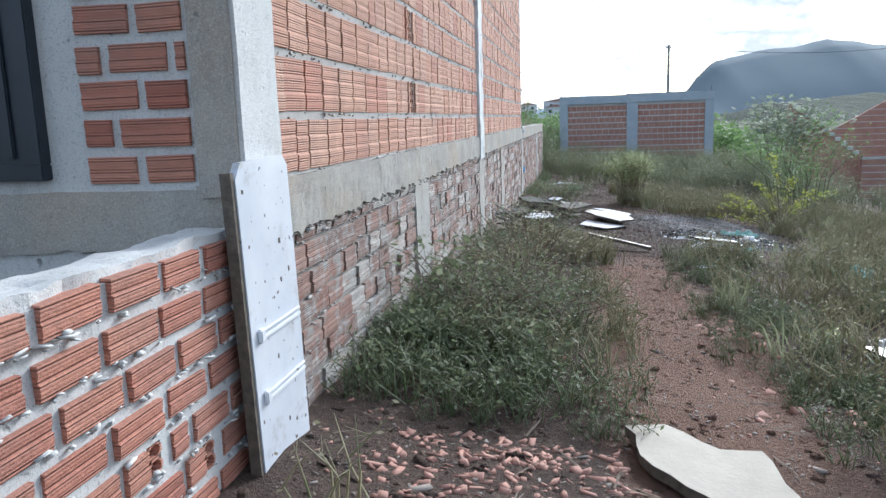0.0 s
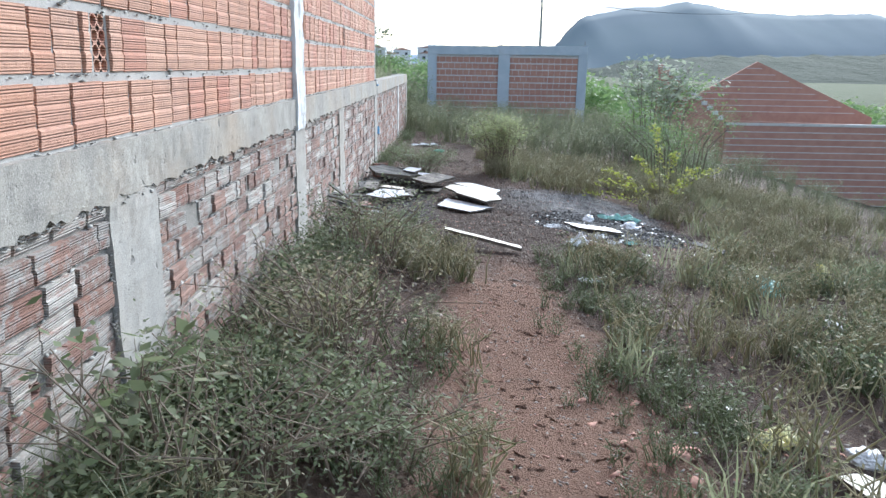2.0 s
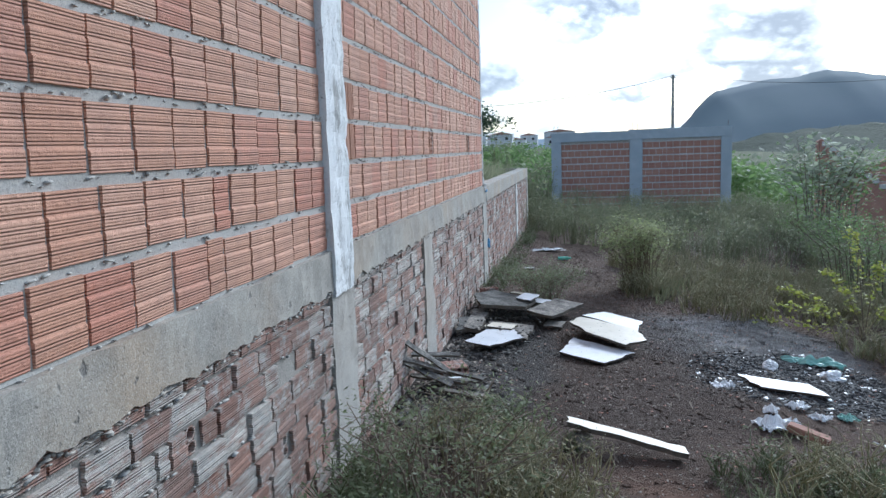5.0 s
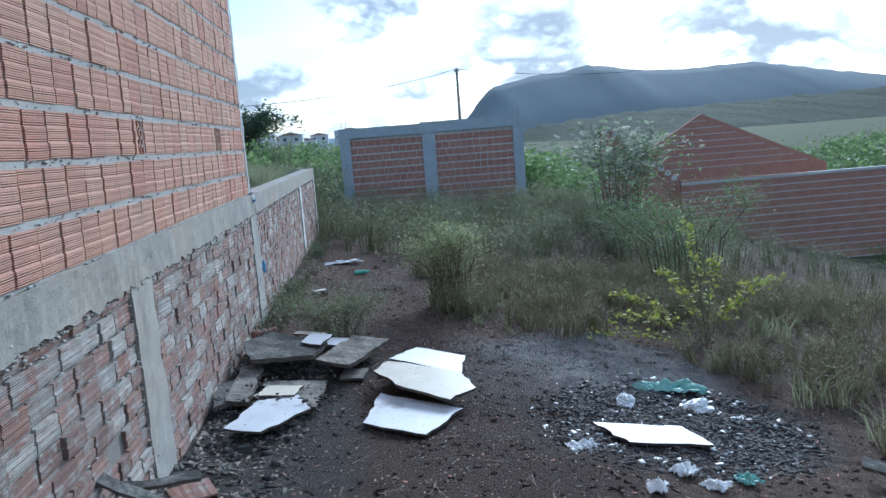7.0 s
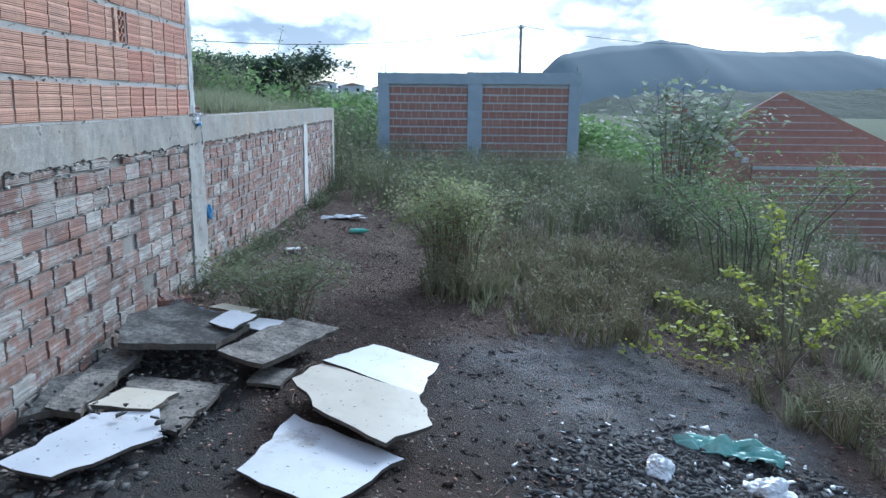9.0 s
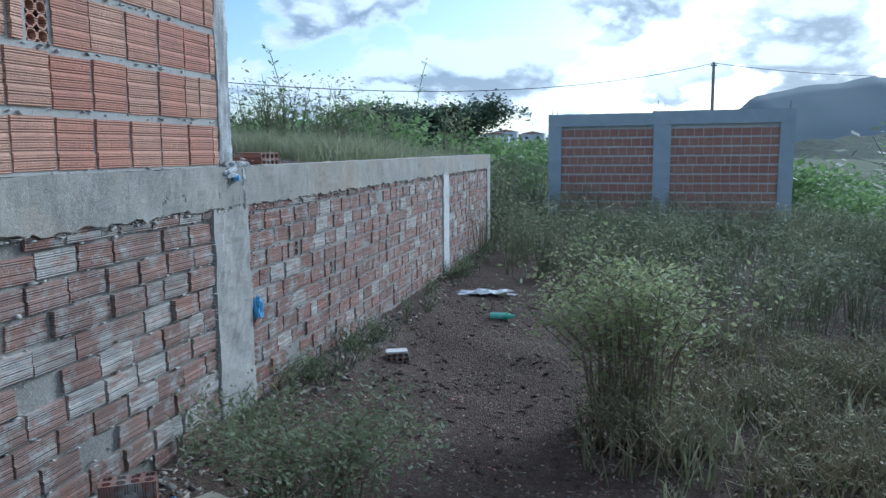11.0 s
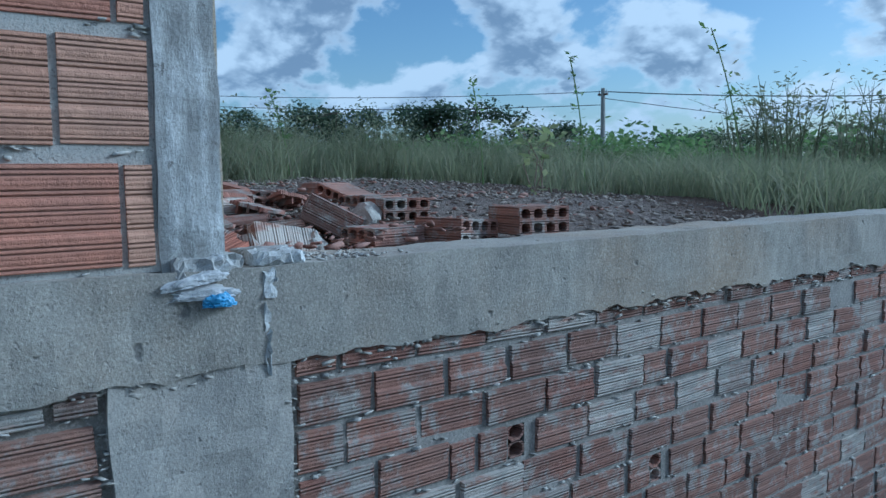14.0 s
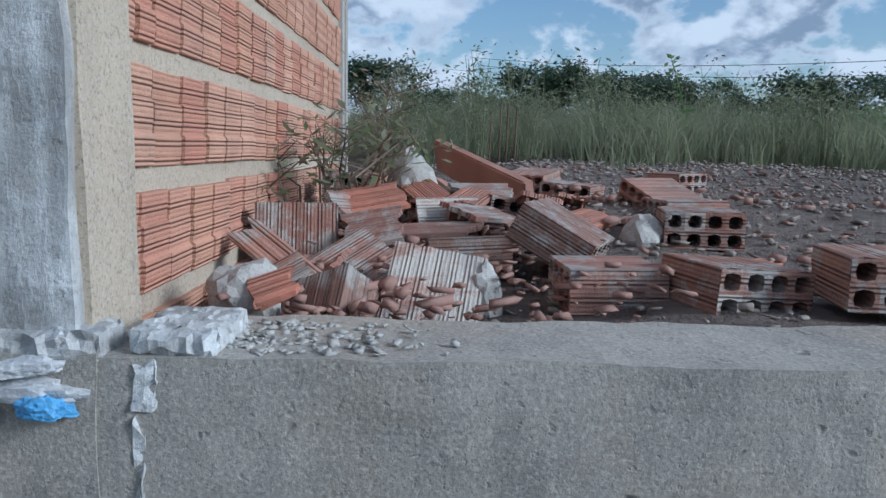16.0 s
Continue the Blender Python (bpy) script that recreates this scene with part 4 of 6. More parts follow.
for ex, ey, ez in ((-0.15, 0.1, 1.15), (-0.95, -0.2, 0.42), (-0.8, 0.3, 0.5), (0.9, 0.2, 0.55), (0.5, -0.1, 0.6), (0.25, 0.3, 0.75), (-1.1, 0.1, 0.2), (-0.35, 0.2, 0.7)):
    last = Vector((0, 0, 0))
    for i in range(1, 11):
        k = i / 10
        p = Vector((ex * k, ey * k, ez * (1 - (1 - k) ** 2)))
        segs.append((last, p, 0.007 * (1.1 - k * 0.9), 0.006 * (1.05 - k * 0.9)))
        if k > 0.25:
            spots += [p, last.lerp(p, 0.5)]
        last = p
V, F = tubes(segs, 4)
under(new("stem", mesh_of("stem", V, F, M["twig"])), ob)
V, F = leaf_cloud(rng, spots, 900, 0.045, 0.03, 0.75, 0.8)
under(new("leaves", mesh_of("leaves", V, F, M["lime_leaf"])), ob)

# tall seed stalks standing against the sky
rng = random.Random(43)
for x, y, h in ((-1.6, 4.4, 1.15), (-2.4, 3.7, 0.95), (-0.55, 5.6, 1.3), (-3.2, 3.4, 0.8), (-4.4, 2.3, 0.7), (-1.0, 6.4, 0.9)):
    ob = empty("seed_stalk", Matrix.Translation((x, y, ground_z(x, y))))
    tagged(ob, "tall thin weed stalk with small leaves", "weed", "seed stalks")
    lean = rng.uniform(-0.25, 0.3)
    pts = [Vector((lean * k * k * h * 0.3, lean * k * k * h, h * k)) for k in np.linspace(0, 1, 9)]
    V, F = tubes([(a, b, 0.005, 0.004) for a, b in zip(pts, pts[1:])], 4)
    under(new("stalk", mesh_of("stalk", V, F, M["dark_leaf"])), ob)
    V, F = leaf_cloud(rng, pts[4:], 46, 0.055, 0.02, 0.4, 0.5)
    under(new("leaves", mesh_of("leaves", V, F, M["dark_leaf"])), ob)


# trees on the skyline
def tree(x, y, height, width, seed, label="spreading dark green acacia tree far off"):
    rng = random.Random(seed)
    ob = empty("tree", Matrix.Translation((x, y, ground_z(x, y) - 0.1)))
    tagged(ob, label, "tree", "trees on the skyline")
    segs, tips = [], []
    fork = Vector((0, 0, height * 0.35))
    segs.append(((0, 0, 0), fork, 0.16, 0.11))
    for _ in range(9):
        a = rng.random() * 6.283
        e = Vector((math.cos(a) * width * rng.uniform(0.3, 0.9), math.sin(a) * width * rng.uniform(0.3, 0.9), height * rng.uniform(0.62, 0.95)))
        segs.append((fork, e, 0.08, 0.03))
        for _ in range(4):
            t = e + Vector((rng.gauss(0, 0.3) * width, rng.gauss(0, 0.3) * width, rng.uniform(-0.16, 0.08) * height))
            segs.append((e, t, 0.03, 0.01))
            tips += [t, e.lerp(t, 0.5)]
    for _ in range(34):
        a = rng.random() * 6.283
        tips.append(Vector((math.cos(a) * width * rng.random(), math.sin(a) * width * rng.random(), height * rng.uniform(0.08, 0.7))))
    V, F = tubes(segs, 5)
    under(new("trunk", mesh_of("trunk", V, F, M["bark"])), ob)
    V, F = leaf_cloud(rng, tips, 6200, 0.25, 0.3, 0.65)
    under(new("crown", mesh_of("crown", V, F, M["tree_leaf"])), ob)
    return ob


kinds = [tree(-44, -4, 4.2, 3.0, 51), tree(-40, 6.5, 3.9, 2.8, 52), tree(-46, 12, 4.4, 3.4, 53)]
rng = random.Random(55)
for i in range(26):
    a = radians(92 - i * 3.3 + rng.uniform(-1.2, 1.2))
    d = rng.uniform(42, 62)
    x, y = -d * math.sin(a), d * math.cos(a)
    copy_thing(kinds[i % 3], pose(x, y, ground_z(x, y) - 0.3, 0, 0, rng.uniform(0, 360)) @ Matrix.Scale(rng.uniform(0.5, 1.15), 4))

# ---- the far side: unfinished building, red walls, poles, town, hills ----
FB_X0, FB_X1, FB_Y, FB_TOP, FB_BOT = 0.34, 5.7, 14.5, 2.1, -1.2
far = empty("unfinished_building", Matrix.Translation((0, 0, 0)))
tagged(far, "roofless unfinished building of bricks in grey concrete frame", "building")
bm = boxed(FB_X0 + 0.1, FB_X1 - 0.1, FB_Y + 0.06, FB_Y + 0.18, FB_BOT, FB_TOP - 0.2)
add_box(bm, FB_X0 + 0.05, FB_X0 + 0.2, FB_Y + 0.2, FB_Y + 5, FB_BOT, FB_TOP - 0.2)
add_box(bm, FB_X1 - 0.2, FB_X1 - 0.05, FB_Y + 0.2, FB_Y + 5, FB_BOT, FB_TOP - 0.2)
part("wall", bm, M["front_mortar"], far)
for x0, x1 in ((FB_X0, FB_X0 + 0.3), (2.72, 3.1), (FB_X1 - 0.3, FB_X1)):
    part("pillar", rough_block(x0, x1, FB_Y, FB_Y + 0.3, FB_BOT, FB_TOP - 0.1, 0.15, 0.01), M["blue_grey"], far)
part("beam", rough_block(FB_X0, 2.72, FB_Y - 0.01, FB_Y + 0.3, FB_TOP - 0.32, FB_TOP - 0.04, 0.15, 0.012), M["blue_grey"], far)
part("beam", rough_block(2.7, FB_X1, FB_Y - 0.01, FB_Y + 0.3, FB_TOP - 0.3, FB_TOP, 0.15, 0.012), M["blue_grey"], far)
rng = random.Random(61)
for x in (FB_X0 + 0.08, FB_X0 + 0.2, 2.8, 2.95, FB_X1 - 0.1):
    V, F = tubes([((x, FB_Y + 0.12, FB_TOP - 0.1), (x + 0.01, FB_Y + 0.12, FB_TOP + rng.uniform(0.12, 0.28)), 0.008, 0.008)])
    under(new("starter_bar", mesh_of("starter_bar", V, F, M["iron"])), far)


def profile_wall(name, pts, y, depth, mat, parent=None):
    bm = bmesh.new()
    f = bm.faces.new([bm.verts.new((x, y, z)) for x, z in pts])
    r = bmesh.ops.extrude_face_region(bm, geom=[f])
    bmesh.ops.translate(bm, vec=(0, depth, 0), verts=[v for v in r["geom"] if isinstance(v, bmesh.types.BMVert)])
    bmesh.ops.recalc_face_normals(bm, faces=bm.faces)
    return part(name, bm, mat, parent)


red = empty("brick_ruin", Matrix.Translation((0, 0, 0)))
tagged(red, "unfinished red brick walls with stepped sloping tops", "building")
profile_wall("wall", [(8.6, -3.5), (8.6, 1.55), (8.75, 1.6), (11.1, -0.3), (11.1, -4.2)], 16.3, 0.14, M["far_brick"], red)
profile_wall("wall", [(11.1, -4.6), (11.1, -0.35), (20.5, -0.5), (20.5, -5.0)], 16.0, 0.14, M["far_brick"], red)
profile_wall("wall", [(10.5, -4.0), (10.5, 0.2), (13.2, 1.75), (18.0, -0.35), (18.0, -4.0)], 19.0, 0.14, M["far_brick"], red)
for z in np.arange(-3.4, -0.5, 0.24):
    part("joint", boxed(11.12, 20.45, 15.985, 16.02, z, z + 0.03), M["front_mortar"], red)
for z in np.arange(-0.2, 1.5, 0.24):
    part("joint", boxed(10.55 + max(0.0, (z - 0.2) * 1.75), 17.6 - max(0.0, z + 0.35) * 2.3, 18.985, 19.02, z, z + 0.025), M["front_mortar"], red)
rng = random.Random(62)
for k in range(11):
    x = 8.75 + 2.35 * k / 11
    z = 1.62 - 1.9 * k / 11
    part("coping", rough_block(x, x + 0.2, 16.26, 16.5, z - 0.24, z - 0.1, 0.1, 0.012), M["front_mortar"], red)
part("coping", boxed(11.1, 20.5, 15.97, 16.18, -0.5, -0.42), M["front_mortar"], red)


def pole(x, y, top, arm):
    ob = empty("utility_pole", Matrix.Translation((x, y, ground_z(x, y) - 0.3)))
    tagged(ob, "slim grey concrete utility pole", "utility pole", "utility poles")
    h = top - ground_z(x, y) + 0.3
    V, F = tubes([((0, 0, 0), (0, 0, h), 0.13 if h > 5 else 0.085, 0.08 if h > 5 else 0.06)], 10)
    under(new("post", mesh_of("post", V, F, M["pole"])), ob)
    part("bracket", boxed(-arm, arm, -0.03, 0.03, h - 0.22, h - 0.16), M["iron"], ob)
    for s in (-0.8, 0.8):
        V, F = tubes([((arm * s, 0, h - 0.16), (arm * s, 0, h - 0.06), 0.03, 0.02)], 8)
        under(new("insulator", mesh_of("insulator", V, F, M["board_white"])), ob)


P1, P2 = Vector((7.2, 41.6, 6.0)), Vector((-14.24, 17.0, 3.98))
pole(P1.x, P1.y, P1.z, 0.16)
pole(P2.x, P2.y, P2.z, 0.18)


def cable(a, b, sag, r):
    pts = [Vector(a).lerp(Vector(b), k / 18) - Vector((0, 0, sag * 4 * (k / 18) * (1 - k / 18))) for k in range(19)]
    V, F = [], []
    side = (Vector(b) - Vector(a)).cross(Vector((0, 0, 1))).normalized()
    for p in pts:
        V += [p + side * (r * math.cos(t * 1.2566)) + Vector((0, 0, r * math.sin(t * 1.2566))) for t in range(5)]
    for k in range(18):
        F += [(k * 5 + t, k * 5 + (t + 1) % 5, k * 5 + 5 + (t + 1) % 5, k * 5 + 5 + t) for t in range(5)]
    tagged(new("cable", mesh_of("cable", V, F, M["wire"])), "thin black overhead cable between the poles", "cable", "overhead cables")


cable(P1 - Vector((0, 0, 0.06)), P2 - Vector((0, 0, 0.1)), 1.1, 0.016)
cable(P2 - Vector((0, 0, 0.1)), (-40, 2, 6.3), 0.5, 0.011)
cable(P2 - Vector((0, 0, 0.5)), (-40, 2.4, 5.9), 0.5, 0.011)
cable(P1 - Vector((0, 0, 0.06)), (34, 58, 7.0), 0.9, 0.016)
cable(P2 - Vector((0, 0, 0.3)), (-2, 60, 2.0), 0.6, 0.011)

rng = random.Random(63)
for i in range(30):
    a = radians(rng.uniform(-16, 9) if i < 30 else rng.uniform(14, 34))
    d = rng.uniform(300, 460)
    x, y = d * math.sin(a), d * math.cos(a)
    w, h = (rng.uniform(5, 13), rng.uniform(2.5, 5)) if i < 30 else (rng.uniform(4, 8), rng.uniform(2, 3))
    z = ground_z(x, y) - 1 + (rng.uniform(2, 5) if i < 30 else 5)
    ob = empty("house", Matrix.Translation((x, y, z)))
    tagged(ob, "small pale plastered house in the distant town", "house", "houses of the far town")
    bm = boxed(-w / 2, w / 2, -3, 3, -8, h)
    part("wall", bm, M["far_wall"], ob)
    profile_wall("roof", [(-w / 2 - 0.3, h), (0, h + 1.1), (w / 2 + 0.3, h)], -3.3, 6.6, M["roof"], ob)
    for k in (-0.25, 0.25):
        part("window", boxed(k * w - 0.6, k * w + 0.6, -3.06, -2.9, h - 2.3, h - 1.1), M["dark_metal"], ob)


def ridge(name, dist, slopes, depth, mat, label, jag):
    """A hill: a ridge line of (sideways over ahead, up over ahead) with fall to both sides."""
    xs = [s for s, _ in slopes]
    zs = [e for _, e in slopes]
    V, F = [], []
    n, m_ = 160, 12
    for j in range(m_ + 1):
        for i in range(n + 1):
            s = xs[0] + (xs[-1] - xs[0]) * i / n
            e = float(np.interp(s, xs, zs))
            k = j / m_
            fall = 1 - abs(k - 0.5) * 2
            fall = fall ** 0.8
            yy = dist + (k - 0.5) * depth
            z = e * dist * fall + jag * noise.noise(Vector((s * 40, k * 22, 1))) * fall + jag * 0.4 * noise.noise(Vector((s * 160, k * 20, 4))) * fall
            V.append((s * dist, yy, z - 6 + 1.5 * fall))
    for j in range(m_):
        for i in range(n):
            a = j * (n + 1) + i
            F.append((a, a + 1, a + n + 2, a + n + 1))
    ob = new(name, mesh_of(name, V, F, mat))
    for p in ob.data.polygons:
        p.use_smooth = True
    return tagged(ob, label, "hill", kind="structure")


ridge("backdrop_mountain", 1500, ((0.10, 0.0), (0.137, 0.028), (0.145, 0.042), (0.17, 0.066), (0.225, 0.077), (0.275, 0.081), (0.302, 0.0865), (0.33, 0.084), (0.36, 0.077), (0.42, 0.073), (0.48, 0.074), (0.54, 0.076), (0.62, 0.062), (0.74, 0.044), (0.95, 0.03), (1.4, 0.0)), 700, M["hill"], "long flat-topped wooded mountain with haze painted into its colour", 3.0)
ridge("backdrop_hills", 2100, ((-1.1, 0.0), (-0.7, 0.012), (-0.4, 0.016), (-0.25, 0.022), (-0.15, 0.018), (-0.08, 0.012), (0.02, 0.016), (0.12, 0.02), (0.3, 0.0)), 500, M["far_hill"], "low distant hills painted blue for haze", 4.0)
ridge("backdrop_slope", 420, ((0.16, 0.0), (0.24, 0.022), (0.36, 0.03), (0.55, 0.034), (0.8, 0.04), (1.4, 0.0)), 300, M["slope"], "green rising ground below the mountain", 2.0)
rng = random.Random(64)
clump = [weed_kind(rng, 1.6, 1.3, 8, 240, 0.24, 0.6) for _ in range(4)]
sp = spots_in(rng, 260, -40, 10, 18, 75, 4, lambda x, y: 0.9 if x < 3 or y > 25 else 0.4, 0.7, 1.3)
sp += spots_in(rng, 220, 8, 60, 20, 70, 4, lambda x, y: 0.8, 0.8, 1.7)
sp += spots_in(rng, 26, 12, 26, 4, 14, 4, lambda x, y: 0.6, 0.3, 0.6)
scatter("scrub", clump, sp, M["dark_leaf"], "dense dark green scrub in the distance", "scrub")
sp = spots_in(rng, 110, -17, -6, 9, 17, 4, lambda x, y: 0.8, 0.3, 0.55)
scatter("hedge", clump, sp, M["dark_leaf"], "thicket of green bushes behind the garden wall", "bushes")


# ---- boards and sheets on the ground ----
def sheet(name, pts, lift, thick, face, label, category, bend=0.0, group="", seed=1, edge="board_edge"):
    """A broken flat sheet: corner places (x, y, height over the ground), jagged edges, a face and a darker core."""
    rng = random.Random(seed)
    out = []
    n = len(pts)
    for i in range(n):
        a, b = Vector(pts[i]), Vector(pts[(i + 1) % n])
        k = max(2, int((b - a).length / 0.07))
        for j in range(k):
            p = a.lerp(b, j / k)
            if j:
                p += Vector((rng.gauss(0, 0.008), rng.gauss(0, 0.008), 0))
            out.append(p)
    mid = sum(out, Vector()) / len(out)

    def high(p):
        return ground_z(p.x, p.y) + lift + p.z - bend * ((p.x - mid.x) ** 2 + (p.y - mid.y) ** 2)

    ob = empty(name, Matrix.Translation((mid.x, mid.y, ground_z(mid.x, mid.y))))
    tagged(ob, label, category, group)
    zz = ground_z(mid.x, mid.y)
    fit_ = np.linalg.lstsq(np.array([(p.x - mid.x, p.y - mid.y, 1) for p in out]), np.array([high(p) for p in out]), rcond=None)[0]
    tops = [Vector((p.x - mid.x, p.y - mid.y, fit_[0] * (p.x - mid.x) + fit_[1] * (p.y - mid.y) + fit_[2] - zz - bend * ((p.x - mid.x) ** 2 + (p.y - mid.y) ** 2))) for p in out]
    m2 = len(tops)
    rings, V, F = (1.0, 0.66, 0.33), [], []
    for r in rings:
        V += [Vector((p.x * r, p.y * r, (p.z - fit_[2] + zz) * r + fit_[2] - zz + bend * (p.x ** 2 + p.y ** 2) * (r - r * r))) for p in tops]
    V.append(Vector((0, 0, fit_[2] - zz)))
    for q in range(2):
        for i in range(m2):
            F.append((q * m2 + i, q * m2 + (i + 1) % m2, (q + 1) * m2 + (i + 1) % m2, (q + 1) * m2 + i))
    for i in range(m2):
        F.append((2 * m2 + i, 2 * m2 + (i + 1) % m2, 3 * m2))
    under(new("face", mesh_of("face", V, F, M[face])), ob)
    V2 = [Vector((p.x * 0.998, p.y * 0.998, p.z - 0.002)) for p in tops] + [Vector((p.x * 0.985, p.y * 0.985, p.z - thick)) for p in tops]
    F2 = [(i, i + m2, (i + 1) % m2 + m2, (i + 1) % m2) for i in range(m2)] + [tuple(range(2 * m2 - 1, m2 - 1, -1))]
    under(new("core", mesh_of("core", V2, F2, M[edge])), ob)
    return ob


G = "discarded boards"
sheet("board", [(1.43, -1.24, 0.05), (1.82, -1.38, 0.02), (1.71, -1.98, 0.05), (1.2, -1.72, 0.06)], 0.1, 0.02, "board_white", "broken white laminated board lying on another", "board", 0.06, G, 1)
sheet("board", [(1.2, -1.73, 0.062), (1.71, -1.99, 0.052), (1.78, -2.3, 0.03), (1.58, -2.5, 0.03), (1.3, -2.3, 0.03), (1.08, -1.95, 0.05)], 0.1, 0.022, "board_cream", "cream board broken across its middle", "board", 0.05, G, 2)
sheet("board", [(1.12, -2.12, 0.01), (1.0, -2.72, 0.01), (1.38, -2.95, 0.01), (1.66, -2.5, 0.01)], 0.03, 0.02, "board_white", "white laminated board flat on the dirt", "board", 0, G, 3)
sheet("board", [(0.07, -1.42, 0.06), (0.25, -1.05, 0.05), (0.72, -1.3, 0.04), (0.64, -1.7, 0.06), (0.2, -1.88, 0.1)], 0.13, 0.035, "board_dark", "charred grey board on the heap", "board", 0, G, 4)
sheet("board", [(0.65, -1.72, 0.04), (0.9, -1.8, 0.03), (1.22, -1.12, 0.02), (0.92, -1.08, 0.05)], 0.11, 0.03, "board_grey", "grey weathered board on the heap", "board", 0, G, 5)
sheet("board", [(0.52, -1.42, 0.05), (0.68, -1.52, 0.05), (0.76, -1.28, 0.05), (0.6, -1.2, 0.05)], 0.16, 0.012, "board_white", "small white board scrap on the heap", "board", 0, G, 6)
sheet("board", [(0.68, -1.3, 0.04), (0.9, -1.36, 0.03), (0.9, -1.1, 0.03), (0.72, -1.08, 0.03)], 0.1, 0.012, "board_white", "small white board scrap on the heap", "board", 0, G, 7)
sheet("board", [(0.3, -1.95, 0.02), (0.74, -1.88, 0.02), (0.7, -2.5, 0.01), (0.34, -2.42, 0.02)], 0.06, 0.025, "board_grey", "sooty grey board lying on rubble", "board", 0, G, 8)
sheet("board", [(0.12, -1.75, 0.06), (0.26, -1.72, 0.06), (0.27, -2.45, 0.02), (0.12, -2.45, 0.02)], 0.07, 0.035, "board_grey", "narrow cracked grey board", "board", 0, G, 9)
sheet("board", [(0.33, -2.5, 0.05), (0.58, -2.38, 0.06), (0.68, -2.62, 0.03), (0.42, -3.0, 0.02), (0.2, -2.95, 0.03)], 0.06, 0.016, "board_white", "white board on the edge of the heap", "board", 0, G, 10)
sheet("board", [(0.36, -2.2, 0.03), (0.6, -2.18, 0.03), (0.56, -2.42, 0.03), (0.3, -2.45, 0.03)], 0.1, 0.02, "board_cream", "small mottled yellowish board scrap", "board", 0, G, 11)
sheet("board", [(0.02, -2.2, 0.05), (0.14, -2.05, 0.05), (0.22, -2.35, 0.02), (0.06, -2.55, 0.02)], 0.06, 0.03, "board_dark", "charred board scrap against the wall", "board", 0, G, 12)
sheet("board", [(0.42, -1.08, 0.06), (0.66, -1.12, 0.05), (0.7, -0.95, 0.04), (0.46, -0.9, 0.04)], 0.12, 0.012, "board_cream", "small cream board scrap on the heap", "board", 0, G, 13)
sheet("board", [(0.82, -1.82, 0.01), (1.0, -1.84, 0.01), (1.04, -1.6, 0.01), (0.86, -1.58, 0.01)], 0.03, 0.02, "board_grey", "grey board scrap on the dirt", "board", 0, G, 14)
sheet("board", [(2.48, -2.68, 0.01), (3.02, -2.82, 0.01), (3.06, -3.2, 0.01), (2.58, -3.1, 0.01)], 0.03, 0.018, "board_white", "white speckled board on the ash", "board", 0, G, 15)
sheet("plank", [(1.1, -4.88, 0.12), (1.76, -4.9, 0.02), (1.77, -5.02, 0.02), (1.1, -4.99, 0.12)], 0.04, 0.03, "board_cream", "cream wooden plank on bare earth", "plank", 0, "", 16)
sheet("slab", [(1.15, -10.55, 0.02), (1.3, -10.5, 0.02), (1.46, -10.68, 0.03), (1.6, -10.66, 0.02), (1.64, -11.05, 0.02), (1.4, -11.08, 0.02), (1.22, -10.86, 0.02)], 0.04, 0.04, "slab", "worn cream slab lying on the dirt", "slab", 0.02, "", 17)
sheet("slab", [(2.6, -8.7, 0.02), (2.72, -8.66, 0.02), (3.12, -9.1, 0.02), (3.0, -9.32, 0.01), (2.8, -9.12, 0.02)], 0.03, 0.02, "board_cream", "pale curved sheet among dry weeds", "sheet", 0.05, "", 18)
rng = random.Random(70)
for i in range(9):
    x, y = rng.uniform(0.1, 0.42), rng.uniform(-4.5, -3.95)
    a = rng.uniform(-0.5, 0.5)
    dx, dy = 0.2 * math.cos(a), 0.2 * math.sin(a)
    sheet("board", [(x - dx, y - dy, 0), (x + dx, y + dy, 0), (x + dx - dy * 0.3, y + dy + 0.07, 0), (x - dx - 0.01, y - dy + 0.07, 0)], 0.02 + 0.022 * i, 0.016, "board_dark" if i % 3 else "board_grey", "charred board strip in a stack by the wall", "board", 0, "stack of charred strips", 71 + i)

# white board leaning on the house corner
lean = empty("leaning_board", pose(0.05, -11.06, 0.28, 0, -1.5, 0))
tagged(lean, "white painted board leaning on the house corner", "board")
bm = bmesh.new()
f = bm.faces.new([bm.verts.new((0, y, z)) for y, z in ((-0.19, -0.12), (0.17, -0.22), (0.185, 0.4), (0.19, 0.97), (0.16, 1.0), (-0.15, 0.995), (-0.19, 0.95))])
r = bmesh.ops.extrude_face_region(bm, geom=[f])
bmesh.ops.translate(bm, vec=(0.022, 0, 0), verts=[v for v in r["geom"] if isinstance(v, bmesh.types.BMVert)])
bmesh.ops.recalc_face_normals(bm, faces=bm.faces)
part("panel", bm, M["board_white"], lean)
part("edge", boxed(-0.015, 0.018, -0.21, -0.192, -0.12, 0.97), M["board_edge"], lean, "dark bare wooden edge")
for z in (0.47, 0.28):
    bm = boxed(0.024, 0.032, -0.13, 0.17, z, z + 0.012, 0.002)
    add_box(bm, 0.024, 0.032, -0.13, 0.17, z + 0.022, z + 0.03, 0.002)
    add_box(bm, 0.02, 0.036, -0.15, -0.12, z - 0.006, z + 0.036, 0.004)
    part("rail", bm, M["plastic_white"], lean)
rng = random.Random(75)
bm = bmesh.new()
